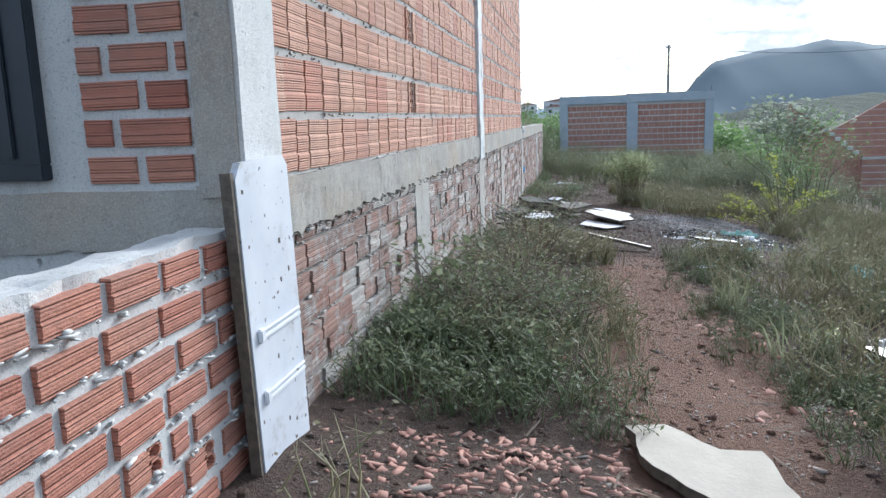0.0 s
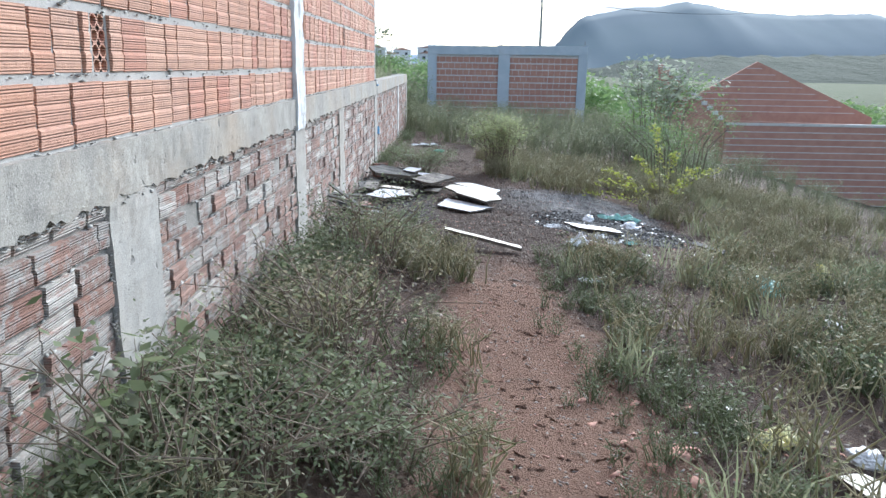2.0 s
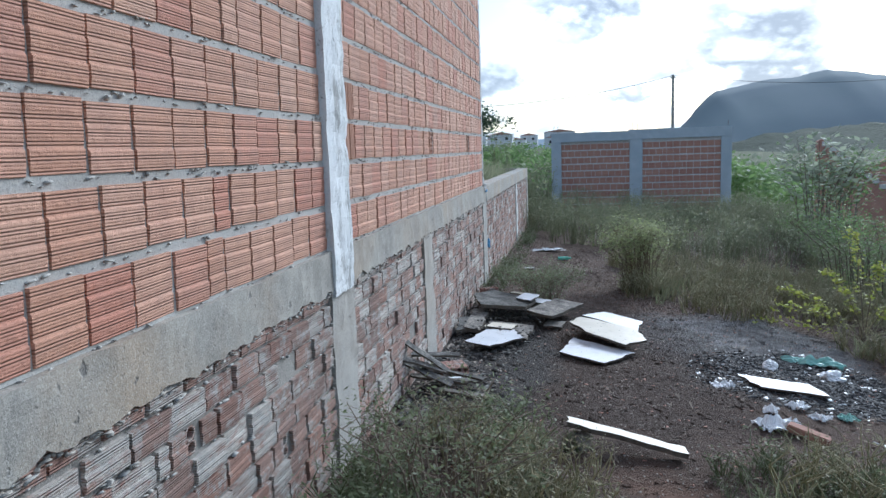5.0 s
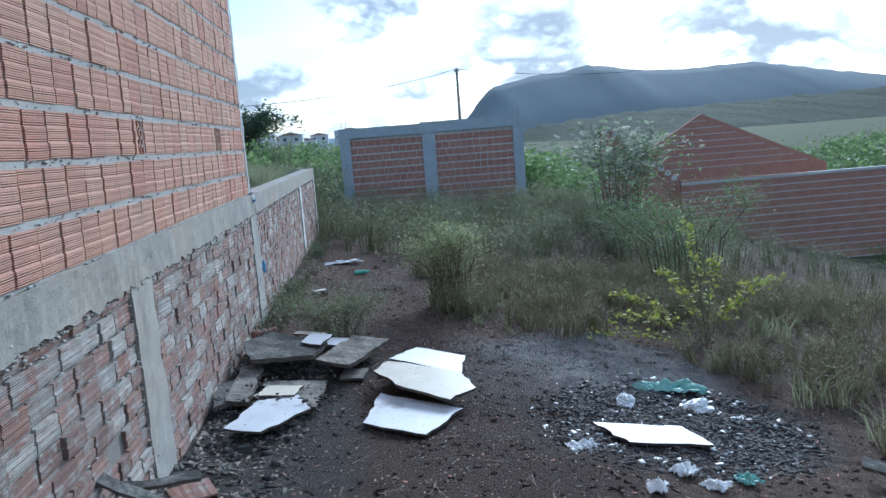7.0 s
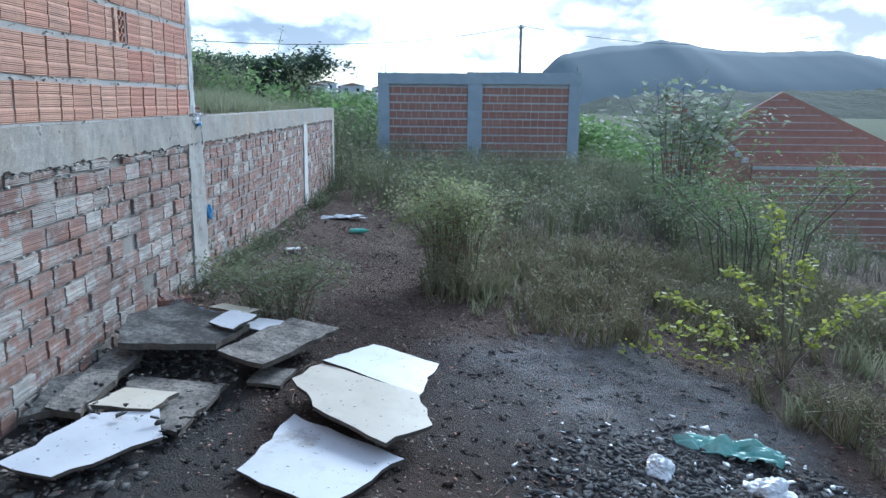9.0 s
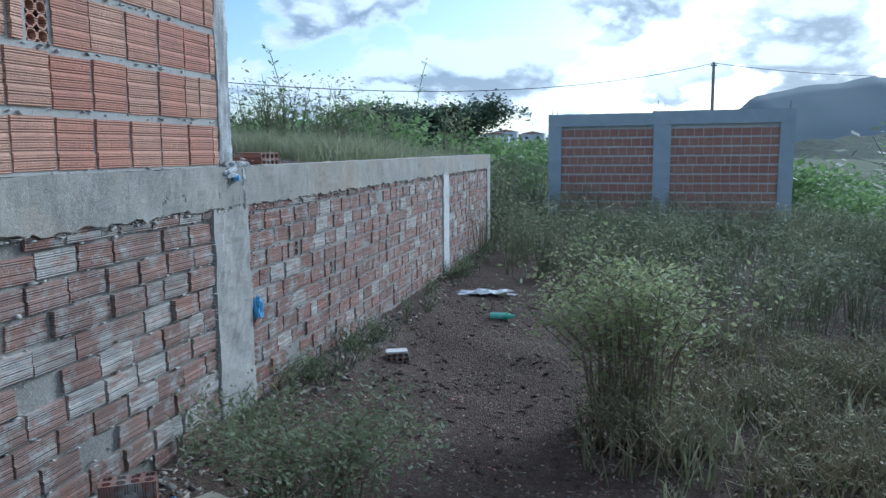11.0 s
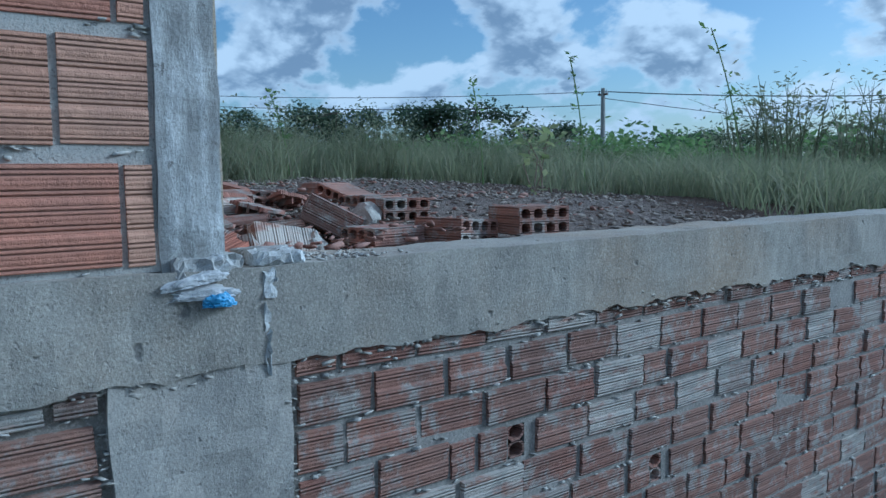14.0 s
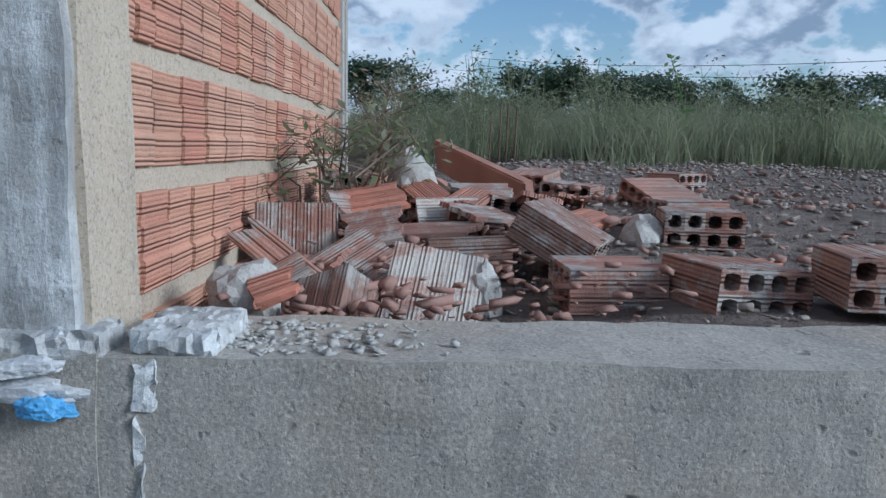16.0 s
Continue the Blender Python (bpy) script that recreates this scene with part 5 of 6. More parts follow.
for i in range(16):
    y, z = rng.uniform(-0.17, 0.16), rng.uniform(-0.05, 0.93)
    add_box(bm, 0.0215, 0.0232, y, y + rng.uniform(0.006, 0.014), z, z + rng.uniform(0.006, 0.018))
part("chips", bm, M["board_edge"], lean, "dark chips in the paint")


# ---- hollow bricks and rubble behind the garden wall ----
def hollow_brick_mesh(mat, L=0.19, W=0.19, H=0.09, cols=4, rows=2):
    V, F = [], []
    cw, ch = W / cols, H / rows
    for y, flip in ((-L / 2, False), (L / 2, True)):
        for a in range(cols):
            for b in range(rows):
                cx, cz = -W / 2 + (a + 0.5) * cw, (b + 0.5) * ch
                base = len(V)
                for px, pz in ((0.5, 0), (0.5, 0.5), (0, 0.5), (-0.5, 0.5), (-0.5, 0), (-0.5, -0.5), (0, -0.5), (0.5, -0.5)):
                    V.append((cx + px * cw, y, cz + pz * ch))
                for px, pz in ((0.36, 0), (0.29, 0.29), (0, 0.36), (-0.29, 0.29), (-0.36, 0), (-0.29, -0.29), (0, -0.36), (0.29, -0.29)):
                    V.append((cx + px * cw, y, cz + pz * ch))
                for px, pz in ((0.36, 0), (0.29, 0.29), (0, 0.36), (-0.29, 0.29), (-0.36, 0), (-0.29, -0.29), (0, -0.36), (0.29, -0.29)):
                    V.append((cx + px * cw, 0, cz + pz * ch))
                for q in (0, 8):
                    for t in range(8):
                        f = (base + q + t, base + q + (t + 1) % 8, base + q + 8 + (t + 1) % 8, base + q + 8 + t)
                        F.append(f if flip else f[::-1])
    U = [(V[i][0] + W / 2, V[i][2]) for f in F for i in f]
    # outer skin with two raised bands on each broad side
    n = 8
    ring = [(-W / 2, 0)] + [(-W / 2 + W * k / n, -0.002 if k % 2 else 0.001) for k in range(1, n)] + [(W / 2, 0)]
    ring += [(W / 2 + 0.002, H / 3), (W / 2 - 0.001, 2 * H / 3), (W / 2, H)] + [(W / 2 - W * k / n, H + (0.002 if k % 2 else -0.001)) for k in range(1, n)] + [(-W / 2, H), (-W / 2 - 0.002, 2 * H / 3), (-W / 2 + 0.001, H / 3)]
    base, m_ = len(V), len(ring)
    for y in (-L / 2, L / 2):
        V += [(x, y, z) for x, z in ring]
    run = 0.0
    for i in range(m_):
        j = (i + 1) % m_
        F.append((base + i, base + j, base + m_ + j, base + m_ + i))
        d = math.dist(ring[i], ring[j])
        U += [(0, run), (0, run + d), (L, run + d), (L, run)]
        run += d
    return mesh_of("hollow_brick", V, F, mat, U)


HB = [hollow_brick_mesh(M["brick_dusty"]), hollow_brick_mesh(M["brick_garden"]), hollow_brick_mesh(M["brick_old"])]
for x, y, z, rx, ry, rz, k, lab in (
        (-0.65, 0.93, 1.12, 0, 0, 4, 0, "red hollow clay brick lying flat, ribbed side showing"),
        (-0.54, 1.14, 1.14, 0, 4, 104, 1, "brown hollow clay brick with lime stains"),
        (-0.46, 1.38, 1.175, 0, 0, 81, 1, "brown hollow clay brick lying flat"),
        (-1.08, 1.26, 1.195, 0, 0, 80, 1, "dusty hollow clay brick with open cells"),
        (-0.91, 0.86, 1.19, -28, 0, -25, 2, "mortar-covered hollow brick propped on rubble"),
        (-2.45, 1.62, 1.25, 0, 0, 125, 1, "dusty hollow clay brick lying flat"),
        (-1.75, 1.72, 1.15, 0, 0, 78, 1, "dusty hollow clay brick half sunk in dirt"),
        (-1.95, 1.08, 1.22, 0, 4, 62, 1, "dusty hollow clay brick behind the rubble"),
        (-2.35, 0.98, 1.25, 8, 0, 60, 0, "red hollow brick behind the rubble"),
        (-1.6, 1.3, 1.23, 0, 18, 20, 0, "red hollow clay brick tilted on rubble"),
        (-1.42, 1.33, 1.2, 0, 0, 8, 0, "red hollow clay brick lying flat on rubble"),
        (-0.98, 0.25, 1.18, 72, 0, 96, 2, "brown ribbed hollow brick standing tilted in rubble"),
        (-0.66, 0.58, 1.1, 48, 10, 88, 0, "ribbed red hollow brick tilted, mortar on its end"),
        (-0.8, 0.42, 1.1, 28, 24, 50, 0, "broken hollow brick tilted in the rubble"),
        (-0.52, 0.4, 1.07, 50, -20, 60, 2, "hollow brick end beside the corner pillar"),
        (-0.6, 0.3, 1.07, 30, 25, 35, 2, "broken hollow brick beside the corner pillar"),
        (-0.98, 0.56, 1.11, 6, -8, 0, 0, "cracked red hollow brick in the heap"),
        (-0.95, 0.68, 1.13, 4, -6, -6, 2, "dusty hollow brick with open end in the heap"),
        (-1.2, 0.58, 1.19, 0, -16, 30, 0, "red hollow brick in the heap"),
        (-1.35, 0.8, 1.2, 0, 10, 100, 2, "dusty hollow brick in the heap"),
        (-1.6, 0.45, 1.22, 20, 0, 70, 0, "red hollow brick behind a concrete lump"),
        (-1.75, 0.3, 1.25, 0, 0, 85, 2, "dusty hollow brick against the side wall")):
    ob = new("hollow_brick", HB[k])
    ob.matrix_world = pose(x, y, z, rx, ry, rz)
    tagged(ob, lab, "brick", "loose hollow bricks")


def sherd(x, y, z, rx, ry, rz, length, width, mat, seed):
    """A broken wall of a hollow brick: a thin ribbed plate with a torn outline and stubs of its webs."""
    rng = random.Random(seed)
    n, V, F, U = 7, [], [], []
    cut = [(rng.uniform(-0.5, -0.36), rng.uniform(0.34, 0.5)) for _ in range(n)]
    for up_ in (0, 1):
        for i in range(n):
            k = i / (n - 1) - 0.5
            rib = 0.003 if i % 2 else 0.0
            for c in cut[i]:
                V.append((k * width, c * length, up_ * 0.012 + (rib if up_ else 0)))
    for i in range(n - 1):
        a = 2 * i
        F += [(a, a + 1, a + 3, a + 2), (a + 2 * n, a + 2 * n + 2, a + 2 * n + 3, a + 2 * n + 1), (a, a + 2, a + 2 + 2 * n, a + 2 * n), (a + 1, a + 1 + 2 * n, a + 3 + 2 * n, a + 3)]
    F += [(0, 2 * n, 2 * n + 1, 1), (2 * n - 2, 2 * n - 1, 4 * n - 1, 4 * n - 2)]
    for i in (1, 3, 5):
        b, k, h = len(V), (i / (n - 1) - 0.5) * width, rng.uniform(0.01, 0.03)
        lo, hi = cut[i][0] * length * 0.9, cut[i][1] * length * rng.uniform(0.3, 0.9)
        V += [(k - 0.004, lo, 0), (k + 0.004, lo, 0), (k + 0.004, hi, 0), (k - 0.004, hi, 0), (k - 0.004, lo, -h), (k + 0.004, lo, -h), (k + 0.004, hi, -h * 0.5), (k - 0.004, hi, -h * 0.5)]
        F += [(b + 4, b + 7, b + 6, b + 5), (b, b + 4, b + 5, b + 1), (b + 1, b + 5, b + 6, b + 2), (b + 2, b + 6, b + 7, b + 3), (b + 3, b + 7, b + 4, b)]
    U = [(V[i][1], V[i][0]) for f in F for i in f]
    ob = new("brick_sherd", mesh_of("brick_sherd", V, F, M[mat], U))
    ob.matrix_world = pose(x, y, z, rx, ry, rz)
    tagged(ob, "broken ribbed sherd of a red clay brick", "brick sherd", "broken brick sherds")


for i, (x, y, z, rx, ry, rz, L_, W_) in enumerate((
        (-0.68, 0.28, 1.19, -32, 35, -55, 0.3, 0.07), (-1.12, 0.42, 1.29, 10, 24, 20, 0.17, 0.13), (-1.08, 0.36, 1.27, -8, 42, 60, 0.16, 0.11),
        (-0.9, 0.44, 1.24, 12, 30, 10, 0.15, 0.13), (-1.25, 0.68, 1.29, 6, 8, 75, 0.24, 0.1), (-1.1, 0.7, 1.26, -6, 14, 40, 0.2, 0.12),
        (-1.0, 0.58, 1.225, 4, 6, -8, 0.26, 0.14), (-1.3, 0.55, 1.3, 14, -12, 110, 0.18, 0.1), (-1.42, 0.72, 1.3, 0, 16, 15, 0.2, 0.11),
        (-1.5, 1.0, 1.27, -10, 8, 85, 0.22, 0.1), (-1.2, 1.0, 1.24, 5, 12, 50, 0.17, 0.12), (-1.75, 1.35, 1.25, 4, 8, 20, 0.2, 0.12),
        (-0.72, 0.36, 1.16, 40, 20, -20, 0.14, 0.09), (-0.36, 0.33, 1.2, 20, 30, 30, 0.08, 0.06), (-1.55, 0.62, 1.3, 20, 20, 130, 0.16, 0.1),
        (-1.3, 1.12, 1.23, 0, -10, 65, 0.2, 0.08), (-0.8, 1.3, 1.18, 0, 6, 30, 0.1, 0.07), (-1.25, 0.86, 1.28, -14, 12, 95, 0.18, 0.12))):
    sherd(x, y, z, rx, ry, rz, L_, W_, "brick_red" if i % 3 == 1 else "brick_dusty", 300 + i)


def lump(name, x, y, z, size, mat, label, category, seed, flat_=0.8, group=""):
    bm = bmesh.new()
    bmesh.ops.create_icosphere(bm, subdivisions=3, radius=1)
    rng = random.Random(seed)
    o = Vector((rng.random() * 50, rng.random() * 50, 0))
    for v in bm.verts:
        k = 1 + 0.35 * noise.noise(v.co * 1.3 + o) + 0.16 * noise.noise(v.co * 4 + o)
        v.co = Vector((v.co.x * size[0], v.co.y * size[1], v.co.z * size[2])) * k
    me = bpy.data.meshes.new(name)
    bm.to_mesh(me)
    bm.free()
    me.materials.append(M[mat])
    ob = new(name, me)
    ob.matrix_world = Matrix.Translation((x, y, z))
    return tagged(ob, label, category, group)


def bag(name, x, y, size, mat, label, seed, category="plastic bag", up=0.0):
    """A crumpled thin bag: a creased lump lying on the ground."""
    bm = bmesh.new()
    bmesh.ops.create_icosphere(bm, subdivisions=4, radius=1)
    o = Vector((seed * 3.7, seed * 1.9, 0))
    for v in bm.verts:
        k = 1 + 0.5 * noise.noise(v.co * 1.2 + o) + 0.35 * abs(noise.noise(v.co * 3.1 + o)) + 0.2 * abs(noise.noise(v.co * 7 + o))
        v.co = Vector((v.co.x * size[0] * k, v.co.y * size[1] * k, max(-0.2, v.co.z) * size[2] * k))
    me = bpy.data.meshes.new(name)
    bm.to_mesh(me)
    bm.free()
    me.materials.append(M[mat])
    ob = new(name, me)
    ob.matrix_world = pose(x, y, ground_z(x, y) + size[2] * 0.15 + up, 0, 0, seed * 47)
    return tagged(ob, label, category)


lump("concrete_lump", -1.44, 0.51, 1.32, (0.075, 0.075, 0.1), "mortar", "pale lump of broken concrete in rubble", "rubble", 81)
lump("concrete_lump", -0.63, 0.69, 1.13, (0.035, 0.035, 0.07), "mortar", "pale mortar lump on a brick's end", "rubble", 82)
lump("concrete_lump", -0.42, 0.27, 1.17, (0.07, 0.06, 0.07), "mortar", "crumbling mortar beside the corner pillar", "rubble", 83)
lump("concrete_lump", -1.06, 1.11, 1.21, (0.07, 0.05, 0.06), "mortar", "grey lump of mortar in rubble", "rubble", 84)
lump("concrete_lump", -2.3, 3.0, 1.1, (0.12, 0.1, 0.12), "stone", "grey stone at the edge of the rubble", "rubble", 85)
slab2 = part("brown_slab", boxed(-0.02, 0.02, -0.24, 0.24, -0.07, 0.07, 0.006), M["far_brick"], None)
slab2.matrix_world = pose(-2.1, 0.74, 1.33, -10, 12, -70) @ Matrix.Diagonal((1, 1.8, 1, 1))
tagged(slab2, "flat brown clay slab tilted on rubble", "slab")
for k, (x, y) in enumerate(((-4.3, 0.98), (-4.33, 1.03), (-4.25, 1.08), (-4.28, 0.91))):
    V, F = tubes([((x, y, 1.2), (x + 0.02 * k, y + 0.01, 1.77 - 0.03 * k), 0.006, 0.006)], 6)
    tagged(new("steel_bar", mesh_of("steel_bar", V, F, M["iron"])), "rusty reinforcing bar standing in the ground", "steel bar", "reinforcing bars")

lump("stone", 1.16, -4.93, ground_z(1.16, -4.93) + 0.03, (0.08, 0.07, 0.07), "stone", "grey stone propping up the plank", "stone", 86)

# mortar crust and rags at the corner
def crust(x0, x1, y0, y1, z0, z1, seed, label):
    """A lumpy shell of set mortar smeared over a corner, folded and torn."""
    bm = rough_block(x0, x1, y0, y1, z0, z1, 0.011, 0.014, 13.0)
    o = Vector((seed * 3.1, seed * 1.7, 0))
    c = Vector(((x0 + x1) / 2, (y0 + y1) / 2, (z0 + z1) / 2))
    h = Vector(((x1 - x0) / 2, (y1 - y0) / 2, (z1 - z0) / 2))
    for v in bm.verts:
        q = v.co - c
        far_ = max(abs(q.y) / h.y, abs(q.z) / h.z)
        v.co = c + q * (1 - 0.18 * far_ ** 3) + Vector((1, 0.5, 0.6)) * (0.014 * abs(noise.noise(v.co * 38 + o)) + 0.006 * noise.noise(v.co * 95 + o))
    tagged(part("mortar_crust", bm, M["crust"], None), label, "mortar", "mortar crust")


crust(-0.06, 0.022, 0.075, 0.235, 1.175, 1.225, 1, "lumpy pale mortar crust under the corner pillar")
crust(-0.14, 0.012, 0.235, 0.36, 1.185, 1.225, 2, "pale mortar heaped on the capping beam's end")
crust(0.008, 0.022, 0.252, 0.288, 1.12, 1.2, 3, "thick dried mortar run down the beam's face")
crust(0.008, 0.02, 0.254, 0.27, 0.96, 1.14, 4, "thin dried mortar run down the beam's face")
rag = bag("rag", 0.02, 0.12, (0.014, 0.06, 0.02), "bag_paper", "crumpled white cement-bag scrap stuck in the wall", 3, "rag")
rag.matrix_world = pose(0.02, 0.14, 1.15, 0, 0, 0)
rag = bag("rag", 0.02, 0.12, (0.011, 0.048, 0.015), "bag_paper", "torn paper edge of a cement bag in the wall", 9, "rag")
rag.matrix_world = pose(0.026, 0.13, 1.176, 8, 0, 0)
rag = bag("rag", 0.02, 0.15, (0.016, 0.026, 0.018), "plastic_blue", "blue plastic scrap stuck in the wall", 4, "rag")
rag.matrix_world = pose(0.032, 0.165, 1.135, 0, 0, 0)
rag = bag("rag", 0.02, 0.35, (0.025, 0.03, 0.08), "plastic_blue", "blue rag hanging from a hole in the wall", 5, "rag")
rag.matrix_world = pose(0.02, 0.355, 0.42, 0, 0, 0)


def shard_kinds(rng, n):
    out = []
    for _ in range(n):
        a, b, c = rng.uniform(0.6, 1.3), rng.uniform(0.3, 0.8), rng.uniform(0.08, 0.3)
        v = [(sx * a * rng.uniform(0.5, 1), sy * b * rng.uniform(0.5, 1), sz * c * rng.uniform(0.6, 1)) for sx in (-1, 1) for sy in (-1, 1) for sz in (-1, 1)]
        f = [(0, 1, 3), (0, 3, 2), (4, 6, 7), (4, 7, 5), (0, 4, 5), (0, 5, 1), (2, 3, 7), (2, 7, 6), (0, 2, 6), (0, 6, 4), (1, 5, 7), (1, 7, 3)]
        t = Matrix.Rotation(rng.uniform(-0.6, 0.6), 3, "X") @ Matrix.Rotation(rng.uniform(-0.5, 0.5), 3, "Y")
        out.append((np.array([tuple(t @ Vector(p)) for p in v]), np.array(f)))
    return out


rng = random.Random(90)
shards = shard_kinds(rng, 10)


def bits(name, n, x0, x1, y0, y1, lo, hi, mat, label, keep=lambda x, y: 1.0, lift=0.0):
    sp = [(x, y, z + lift * rng.random(), s, a, k) for x, y, z, s, a, k in spots_in(rng, n, x0, x1, y0, y1, 10, keep, lo, hi)]
    return scatter(name, shards, sp, M[mat], label, "rubble")


bits("gravel", 15000, 0.05, 4.5, -12.5, 4.5, 0.004, 0.014, "stone", "loose pale gravel on the path and ground", lambda x, y: 0.35 + 0.65 * math.exp(-((x - 1.6) / 0.8) ** 2))
bits("gravel", 3000, 0.1, 4.0, -12.5, 1.5, 0.005, 0.018, "far_brick", "small red brick chips on the ground", lambda x, y: 0.5 + 0.5 * patchy(x, y))
bits("clods", 9000, 0.05, 4.6, -12.5, 4.5, 0.008, 0.03, "earth", "small clods of earth")
bits("clods", 800, 0.05, 6.0, -12.5, 5.5, 0.02, 0.042, "earth", "clods of earth", lambda x, y: 0.15 + patchy(x, y, 2.2))
bits("rubble", 520, 0.05, 0.8, -2.6, -1.0, 0.006, 0.026, "board_dark", "charred crumbs on the heap of boards", lambda x, y: 1.0, 0.14)
bits("brick_shards", 260, 0.35, 1.15, -11.35, -10.7, 0.01, 0.034, "far_brick", "broken red brick shards on the dirt", lambda x, y: 1 - abs(x - 0.75))
bits("stones", 60, 0.1, 3.0, -11.3, -4.0, 0.02, 0.05, "stone", "fist-sized stones and mortar lumps")
bits("brick_shards", 70, 1.7, 2.6, -10.2, -8.0, 0.015, 0.05, "far_brick", "broken red brick shards among weeds")
bits("rubble", 900, 0.03, 0.6, -5.0, -0.4, 0.008, 0.03, "stone", "grey crumbled mortar along the wall's foot", lambda x, y: 1 - x * 1.5)
bits("rubble", 520, 0.03, 0.7, -5.0, -0.6, 0.015, 0.055, "board_dark", "charred rubble along the wall's foot", lambda x, y: 1 - x)
bits("burnt_scraps", 3800, 2.0, 4.2, -4.0, -1.6, 0.006, 0.036, "ash_bit", "burnt black scraps in the ash", lambda x, y: max(0.0, 1 - ((x - 3.0) / 0.95) ** 2 - ((y + 2.7) / 1.0) ** 2))
bits("paper_scraps", 230, 2.1, 4.1, -3.7, -1.4, 0.008, 0.035, "plastic_white", "small white scraps in the ash", lambda x, y: max(0.0, 1 - ((x - 3.0) / 1.05) ** 2 - ((y + 2.6) / 1.1) ** 2))
bits("paper_scraps", 60, 2.0, 5.5, -9.5, -3.5, 0.01, 0.035, "plastic_white", "small white scraps among the weeds")
bits("rubble", 3800, -4.2, -0.2, 0.3, 3.4, 0.005, 0.024, "stone", "crushed mortar and stone behind the wall", lambda x, y: 1.0, 0.02)
bits("brick_shards", 900, -1.6, -0.3, 0.25, 1.0, 0.008, 0.03, "brick_chip", "heap of broken red brick shards", lambda x, y: max(0.0, 1.15 - y), 0.09)
bits("brick_shards", 260, -3.2, -0.8, 0.6, 2.4, 0.008, 0.03, "brick_chip", "broken red brick shards behind the wall", lambda x, y: 1.0, 0.03)
bits("rubble", 240, 0.02, 0.3, -0.3, 7.5, 0.012, 0.045, "stone", "crumbled mortar at the garden wall's foot")
crumbs = [(rng.uniform(-0.15, 0.0), 0.3 + abs(rng.gauss(0, 0.14)), 1.197, rng.uniform(0.004, 0.012), rng.random() * 6.283, rng.randrange(10)) for _ in range(220)]
scatter("mortar_crumbs", shards, crumbs, M["mortar"], "mortar crumbs on the capping beam", "rubble")
twigs = [blades(rng, 0.22, 0.02, 2) for _ in range(4)]
for k, (v, f) in enumerate(twigs):
    twigs[k] = (np.stack([v[:, 2], v[:, 1], v[:, 0] * 0.15 + 0.012], 1), f)
scatter("twigs", twigs, spots_in(rng, 900, 0.1, 5.0, -12.0, 4.5, 4, lambda x, y: 1.0, 0.3, 1.2), M["twig"], "dry twigs and straws on the ground", "twigs")

# mortar squeezed out of the joints and hanging below the beams
squeeze = [(rng.uniform(-0.004, 0.004), rng.uniform(-10.8, -0.05), -0.38 + 0.103 * rng.randrange(2, 14) + rng.gauss(-0.004, 0.006), rng.uniform(0.007, 0.02), 1.57 + rng.gauss(0, 0.3), rng.randrange(10)) for _ in range(1500)]
squeeze += [(rng.uniform(-0.002, 0.006), rng.uniform(-10.8, -0.05), BEAM0 + rng.gauss(-0.012, 0.014), rng.uniform(0.008, 0.024), 1.57 + rng.gauss(0, 0.3), rng.randrange(10)) for _ in range(420)]
scatter("mortar_lumps", shards, squeeze, M["mortar"], "rough mortar squeezed from the joints of the wall", "mortar")
squeeze = [(rng.uniform(-0.004, 0.003), rng.uniform(0.32, 7.7), -0.38 + 0.103 * rng.randrange(2, 14) + rng.gauss(-0.004, 0.006), rng.uniform(0.006, 0.016), 1.57 + rng.gauss(0, 0.3), rng.randrange(10)) for _ in range(1500)]
squeeze += [(rng.uniform(-0.002, 0.006), rng.uniform(0.32, 7.8), 1.0 + rng.gauss(-0.012, 0.014), rng.uniform(0.006, 0.018), 1.57 + rng.gauss(0, 0.3), rng.randrange(10)) for _ in range(320)]
scatter("mortar_lumps", shards, squeeze, M["mortar"], "rough mortar squeezed from the joints of the garden wall", "mortar")
squeeze = [(rng.uniform(-0.006, 0.002), rng.uniform(HOUSE_Y0 + 0.3, HOUSE_Y1 - 0.12), BEAM1 + 0.21 * rng.randrange(0, 12) + rng.gauss(0.0, 0.006), rng.uniform(0.006, 0.017), 1.57 + rng.gauss(0, 0.3), rng.randrange(10)) for _ in range(2600)]
scatter("mortar_lumps", shards, squeeze, M["mortar"], "rough mortar in the bed joints of the tall wall", "mortar")
squeeze = [(rng.uniform(-0.012, 0.002), rng.uniform(-14.5, -11.2), 0.03 + 0.106 * rng.randrange(0, 10) + rng.gauss(-0.006, 0.008), rng.uniform(0.008, 0.024), 1.57 + rng.gauss(0, 0.3), rng.randrange(10)) for _ in range(800)]
scatter("mortar_lumps", shards, squeeze, M["front_mortar"], "pale mortar oozing from the low wall's joints", "mortar")

ragged = []
for edge in (-10.82, -8.78, -8.38, -5.77, -5.42, -3.6, -3.27, -0.03, 0.31, 4.82, 5.1):
    for _ in range(150):
        ragged.append((rng.uniform(0.0, 0.006), edge + rng.gauss(0, 0.016), rng.uniform(0.0, 1.0), rng.uniform(0.005, 0.016), 1.57 + rng.gauss(0, 0.6), rng.randrange(10)))
for _ in range(1800):
    ragged.append((rng.uniform(0.0, 0.012), rng.uniform(-10.8, 7.7), BEAM0 + abs(rng.gauss(0, 0.02)) - 0.025, rng.uniform(0.006, 0.02), 1.57 + rng.gauss(0, 0.5), rng.randrange(10)))
scatter("mortar_lumps", shards, ragged, M["render"], "ragged cement lumps along beams and pillars", "mortar")

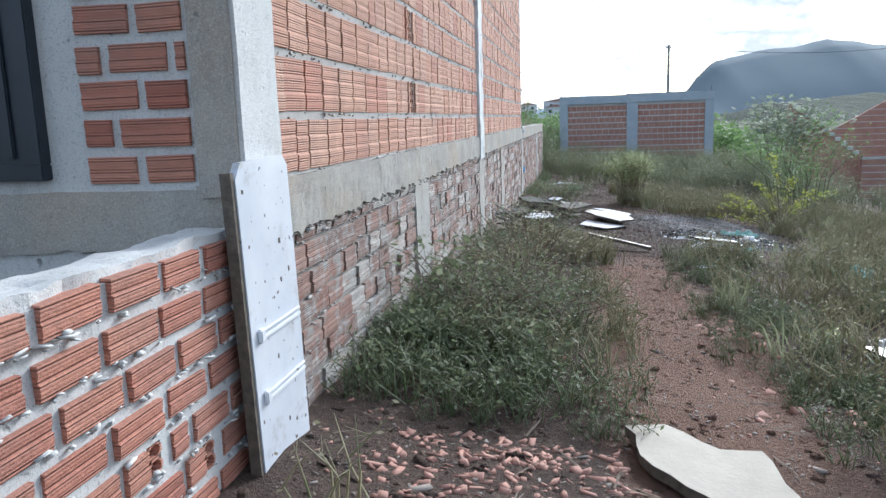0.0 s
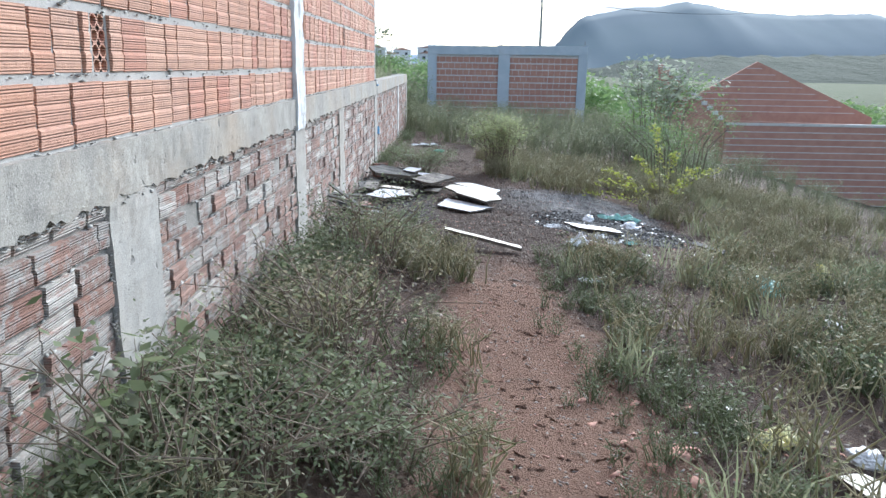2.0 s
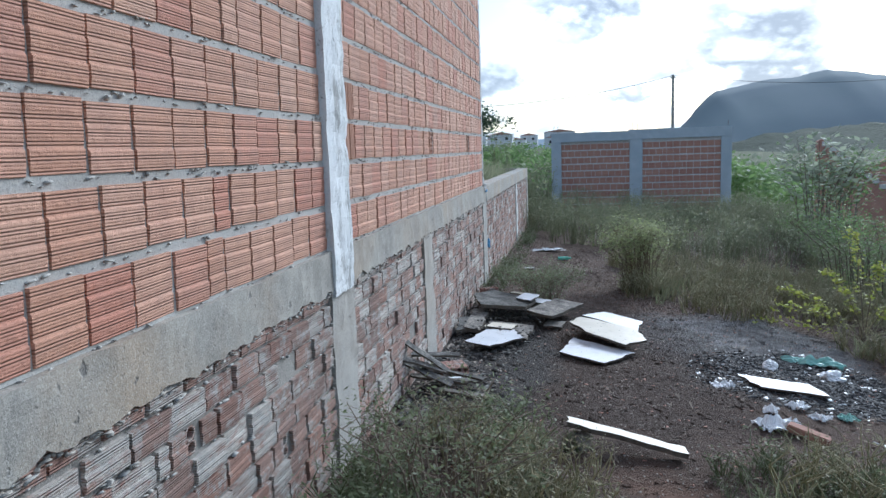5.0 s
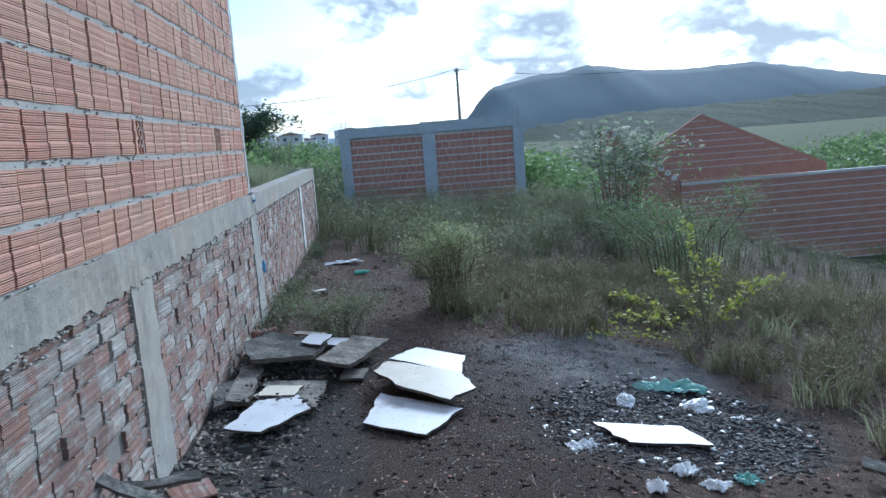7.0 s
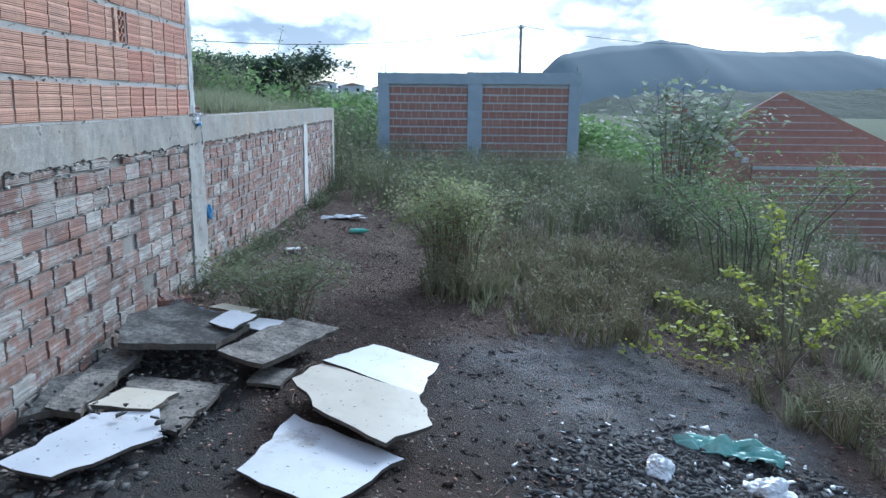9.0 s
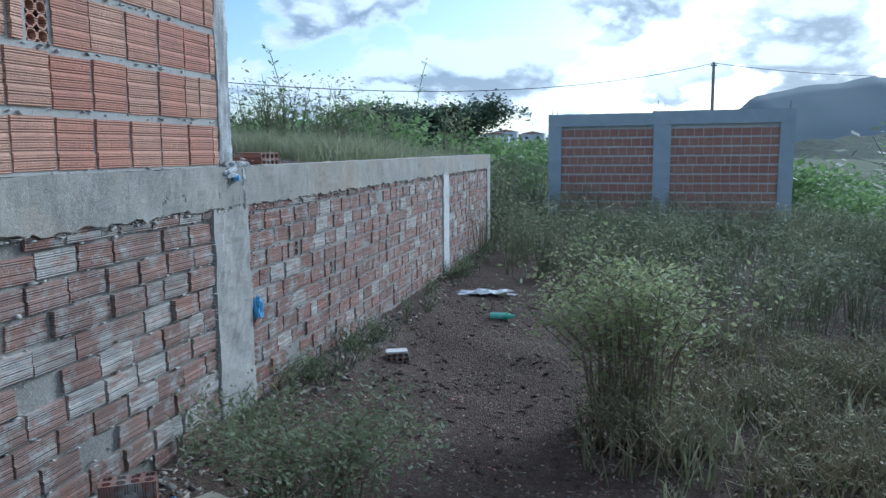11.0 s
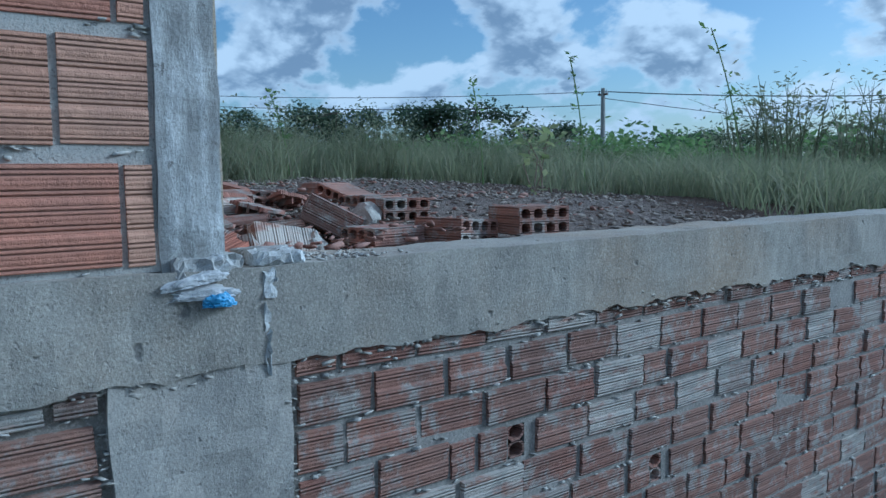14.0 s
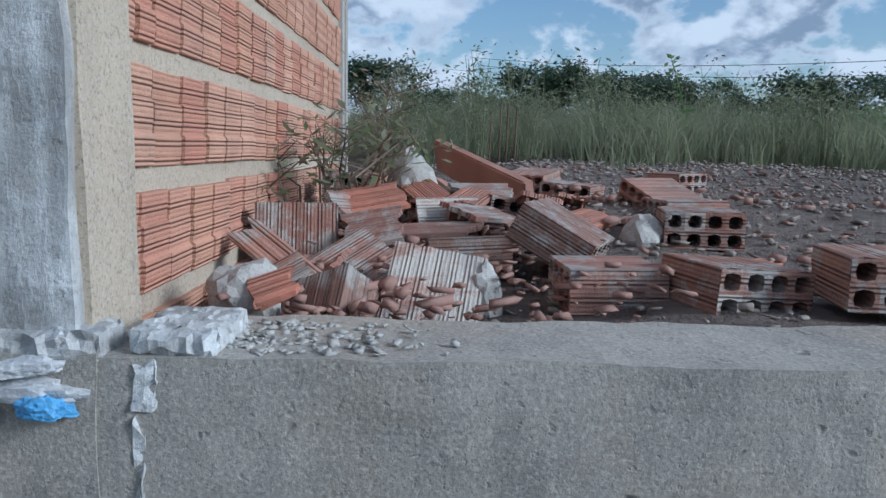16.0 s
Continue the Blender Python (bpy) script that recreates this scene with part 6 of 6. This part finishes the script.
# litter
def crumple(name, x, y, w, d, h, mat, label, seed, category="plastic sheet", rz=0.0):
    """A thin crumpled sheet with folds and a torn outline, lying on the ground."""
    rng_ = random.Random(seed)
    nx_, ny_ = 22, 16
    o = Vector((seed * 2.3, seed * 5.1, 0))
    bm = bmesh.new()
    rows_ = []
    for j in range(ny_ + 1):
        row = []
        for i in range(nx_ + 1):
            u, v = i / nx_ - 0.5, j / ny_ - 0.5
            q = Vector((u * 3.2, v * 3.2, 0)) + o
            tear = 1 + 0.35 * noise.noise(q * 1.1)
            fold = abs(noise.noise(q * 0.9)) + 0.45 * abs(noise.noise(q * 1.9)) + 0.15 * abs(noise.noise(q * 4.5))
            edge_ = 1 - max(abs(u), abs(v)) * 1.3
            row.append(bm.verts.new((u * w * tear + 0.05 * w * noise.noise(q * 3), v * d * tear + 0.05 * d * noise.noise(q * 3 + Vector((7, 1, 0))), 0.004 + h * fold * (0.4 + edge_))))
        rows_.append(row)
    for j in range(ny_):
        for i in range(nx_):
            if (i in (0, nx_ - 1) or j in (0, ny_ - 1)) and rng_.random() < 0.3:
                continue
            bm.faces.new((rows_[j][i], rows_[j][i + 1], rows_[j + 1][i + 1], rows_[j + 1][i]))
    bmesh.ops.delete(bm, geom=[v for v in bm.verts if not v.link_faces], context="VERTS")
    ob = part(name, bm, M[mat], None)
    ob.modifiers.new("thickness", "SOLIDIFY").thickness = 0.003
    ob.matrix_world = pose(x, y, ground_z(x, y) + 0.004, 0, 0, rz)
    return tagged(ob, label, category)


bag("plastic_bag", 3.75, -5.25, (0.16, 0.12, 0.12), "plastic_teal", "pale teal plastic bag among weeds", 11)
bag("plastic_bag", 4.5, -4.75, (0.1, 0.08, 0.16), "plastic_yellow", "crumpled yellowish plastic bag among weeds", 12)
crumple("food_wrapper", 2.52, -8.35, 0.24, 0.16, 0.06, "plastic_yellow", "yellow and white food wrapper on dirt", 13, "wrapper", 30)
bag("plastic_bag", 2.85, -8.45, (0.06, 0.05, 0.05), "plastic_white", "crumpled white plastic bag on dirt", 14)
bag("plastic_bag", 3.9, -6.1, (0.07, 0.06, 0.04), "plastic_white", "crumpled white plastic bag on dirt", 15)
bag("plastic_bag", 3.35, -2.35, (0.1, 0.08, 0.06), "plastic_white", "white plastic bag in the ash", 16)
bag("plastic_bag", 2.85, -2.25, (0.08, 0.06, 0.05), "plastic_white", "white plastic bag in the ash", 17)
crumple("plastic_sheet", 2.75, -3.5, 0.15, 0.12, 0.06, "plastic_white", "torn white plastic sheet in burnt scraps", 18, rz=30)
crumple("rag", 3.3, -1.95, 0.5, 0.2, 0.09, "plastic_teal", "torn teal rag in the burnt rubbish", 19, "rag", 150)
crumple("plastic_scrap", 2.24, -5.68, 0.17, 0.11, 0.03, "plastic_white", "flat white scrap on the dirt", 20)
bag("plastic_bag", 0.14, -8.2, (0.05, 0.05, 0.06), "plastic_white", "white plastic scrap at the wall's foot", 21)
bag("plastic_bag", 0.35, -0.95, (0.06, 0.04, 0.03), "plastic_blue", "blue plastic scrap behind the boards", 22, up=0.08)
crumple("cloth", 0.62, 4.0, 0.55, 0.22, 0.06, "plastic_white", "dirty pale cloth on the ground", 23, "cloth", 10)
crumple("plastic_sheet", 3.3, -9.0, 0.26, 0.18, 0.07, "plastic_white", "crumpled white plastic sheet among weeds", 24)

crumple("plastic_bag", 2.46, -4.06, 0.27, 0.18, 0.1, "plastic_white", "large crumpled white plastic bag in burnt rubbish", 41, "plastic bag", 15)
crumple("plastic_bag", 2.5, -3.74, 0.13, 0.1, 0.06, "plastic_white", "small crumpled white plastic bag in burnt rubbish", 42, "plastic bag", 70)
crumple("plastic_scrap", 2.85, -3.66, 0.11, 0.14, 0.05, "plastic_white", "torn white plastic scrap in ash", 43, rz=40)
crumple("plastic_scrap", 3.05, -3.6, 0.13, 0.1, 0.05, "plastic_teal", "torn bluish plastic scrap in ash", 44, rz=100)
crumple("plastic_scrap", 2.3, -3.05, 0.18, 0.12, 0.05, "plastic_white", "crumpled white paper scrap beside a board", 45, rz=0)
carton = part("carton", boxed(-0.04, 0.04, -0.13, 0.13, 0, 0.05, 0.006), M["far_brick"], None)
carton.matrix_world = pose(2.63, -4.16, ground_z(2.63, -4.16) + 0.01, 12, 0, 60)
tagged(carton, "brown cardboard carton in the burnt rubbish", "carton")
sheet("board", [(3.75, -3.55, 0.08), (3.98, -3.8, 0.03), (3.9, -3.95, 0.02), (3.66, -3.66, 0.05)], 0.05, 0.02, "board_dark", "charred dark board among dry weeds", "board", 0, G, 19)
ob = new("hollow_brick", HB[0])
ob.matrix_world = pose(0.26, -3.92, ground_z(0.26, -3.92) + 0.01, 0, 0, 25)
tagged(ob, "sooty hollow brick lying by the wall", "brick")
V, F = tubes([((0.25, -4.19, ground_z(0.25, -4.19) + 0.07), (0.45, -3.98, ground_z(0.45, -3.98) + 0.05), 0.009, 0.009)], 8)
tagged(new("stick", mesh_of("stick", V, F, M["plastic_white"])), "thin white plastic pipe lying on rubble", "pipe")

bm = bmesh.new()
V, F = tubes([((-0.1, 0, 0), (0.05, 0, 0), 0.03, 0.03), ((0.05, 0, 0), (0.09, 0, 0), 0.03, 0.012), ((0.09, 0, 0), (0.115, 0, 0), 0.013, 0.013)], 12)
ob = new("bottle", mesh_of("bottle", V, F, M["bottle"]))
ob.matrix_world = pose(0.93, 3.03, ground_z(0.93, 3.03) + 0.028, 0, 0, 10)
tagged(ob, "green plastic bottle lying on the dirt", "bottle")
ob = new("hollow_brick", HB[1])
ob.matrix_world = pose(0.47, 1.4, ground_z(0.47, 1.4) + 0.0, 0, 0, 20) @ Matrix.Diagonal((0.8, 0.55, 0.6, 1))
tagged(ob, "broken brick piece lying on the dirt", "brick")
part_ = part("mortar_cap", rough_block(-0.07, 0.07, -0.045, 0.045, 0.055, 0.068, 0.03, 0.003), M["lime"], None)
part_.parent = ob
part_.matrix_basis = Matrix.Diagonal((1.25, 1.8, 1.6, 1))
ob = new("hollow_brick", HB[0])
ob.matrix_world = pose(0.16, -0.95, ground_z(0.16, -0.95) + 0.1, 90, 0, 30)
tagged(ob, "red hollow brick standing on end by the wall", "brick")

# ---- bricks of the walls ----
Y0 = HOUSE_Y0
lay(wall_house, 0.0, Y0, 90, HOUSE_Y1 - Y0, BEAM1 + 0.012, 16, 0.21, 0.2, 0.192, 0.186, M["brick_new"], (2.6, 7.6),
    [(-1, 0.285, 0, 9), (5.36, 5.68, 0, 9), (11.19, 12, 0, 9)], 3, 0.004, 0.005,
    HOUSE_VENTS, 3)
lay(wall_base, 0.0, Y0, 90, HOUSE_Y1 - Y0, -0.38, 14, 0.103, 0.197, 0.188, 0.093, M["brick_old"], (2.6, 6.0),
    [(-1, 0.3, -9, 9), (2.33, 2.75, -9, 9), (5.34, 5.71, -9, 9), (7.51, 7.86, -9, 9), (11.08, 12, -9, 9), (-1, 12, 1.03, 9)], 2, 0.016, 0.014,
    BASE_VENTS, 4, 0.02)
lay(garden, 0.0, HOUSE_Y1, 90, GW1 - HOUSE_Y1, -0.38, 14, 0.103, 0.197, 0.189, 0.094, M["brick_garden"], (0.0, 4.4),
    [(-1, 0.13, -9, 9), (4.62, 4.93, -9, 9), (7.55, 9, -9, 9), (-1, 12, 1.03, 9)], 2, 0.012, 0.009, GARDEN_VENTS, 5, 0.006)
lay(wall_front, -2.7, Y0 + 0.004, 0, 2.7, 1.215, 30, 0.11, 0.215, 0.185, 0.088, M["brick_red"], (1.6, 2.7),
    [(2.57, 9, 0, 9), (1.16, 2.19, 1.2, 2.5)], 2, 0.008, 0.006, (), 6)
lay(yard, -0.006, -15.0, 90, 3.85, 0.03, 10, 0.106, 0.212, 0.182, 0.08, M["brick_red"], (1.8, 3.85), (), 2, 0.01, 0.008, YARD_VENTS, 7)
lay(wall_side, -0.16, HOUSE_Y1 - 0.062, 180, 2.5, 0.995, 18, 0.198, 0.125, 0.119, 0.165, M["brick_new"], (0.0, 2.5), (), 3, 0.004, 0.005, (), 8)
lay(far, FB_X0 + 0.3, FB_Y + 0.055, 0, FB_X1 - FB_X0 - 0.6, FB_BOT, 14, 0.21, 0.2, 0.19, 0.175, M["far_brick"], (0, 0),
    [(2.08, 2.46, -9, 9)], 2, 0.004, 0.005, (), 9)
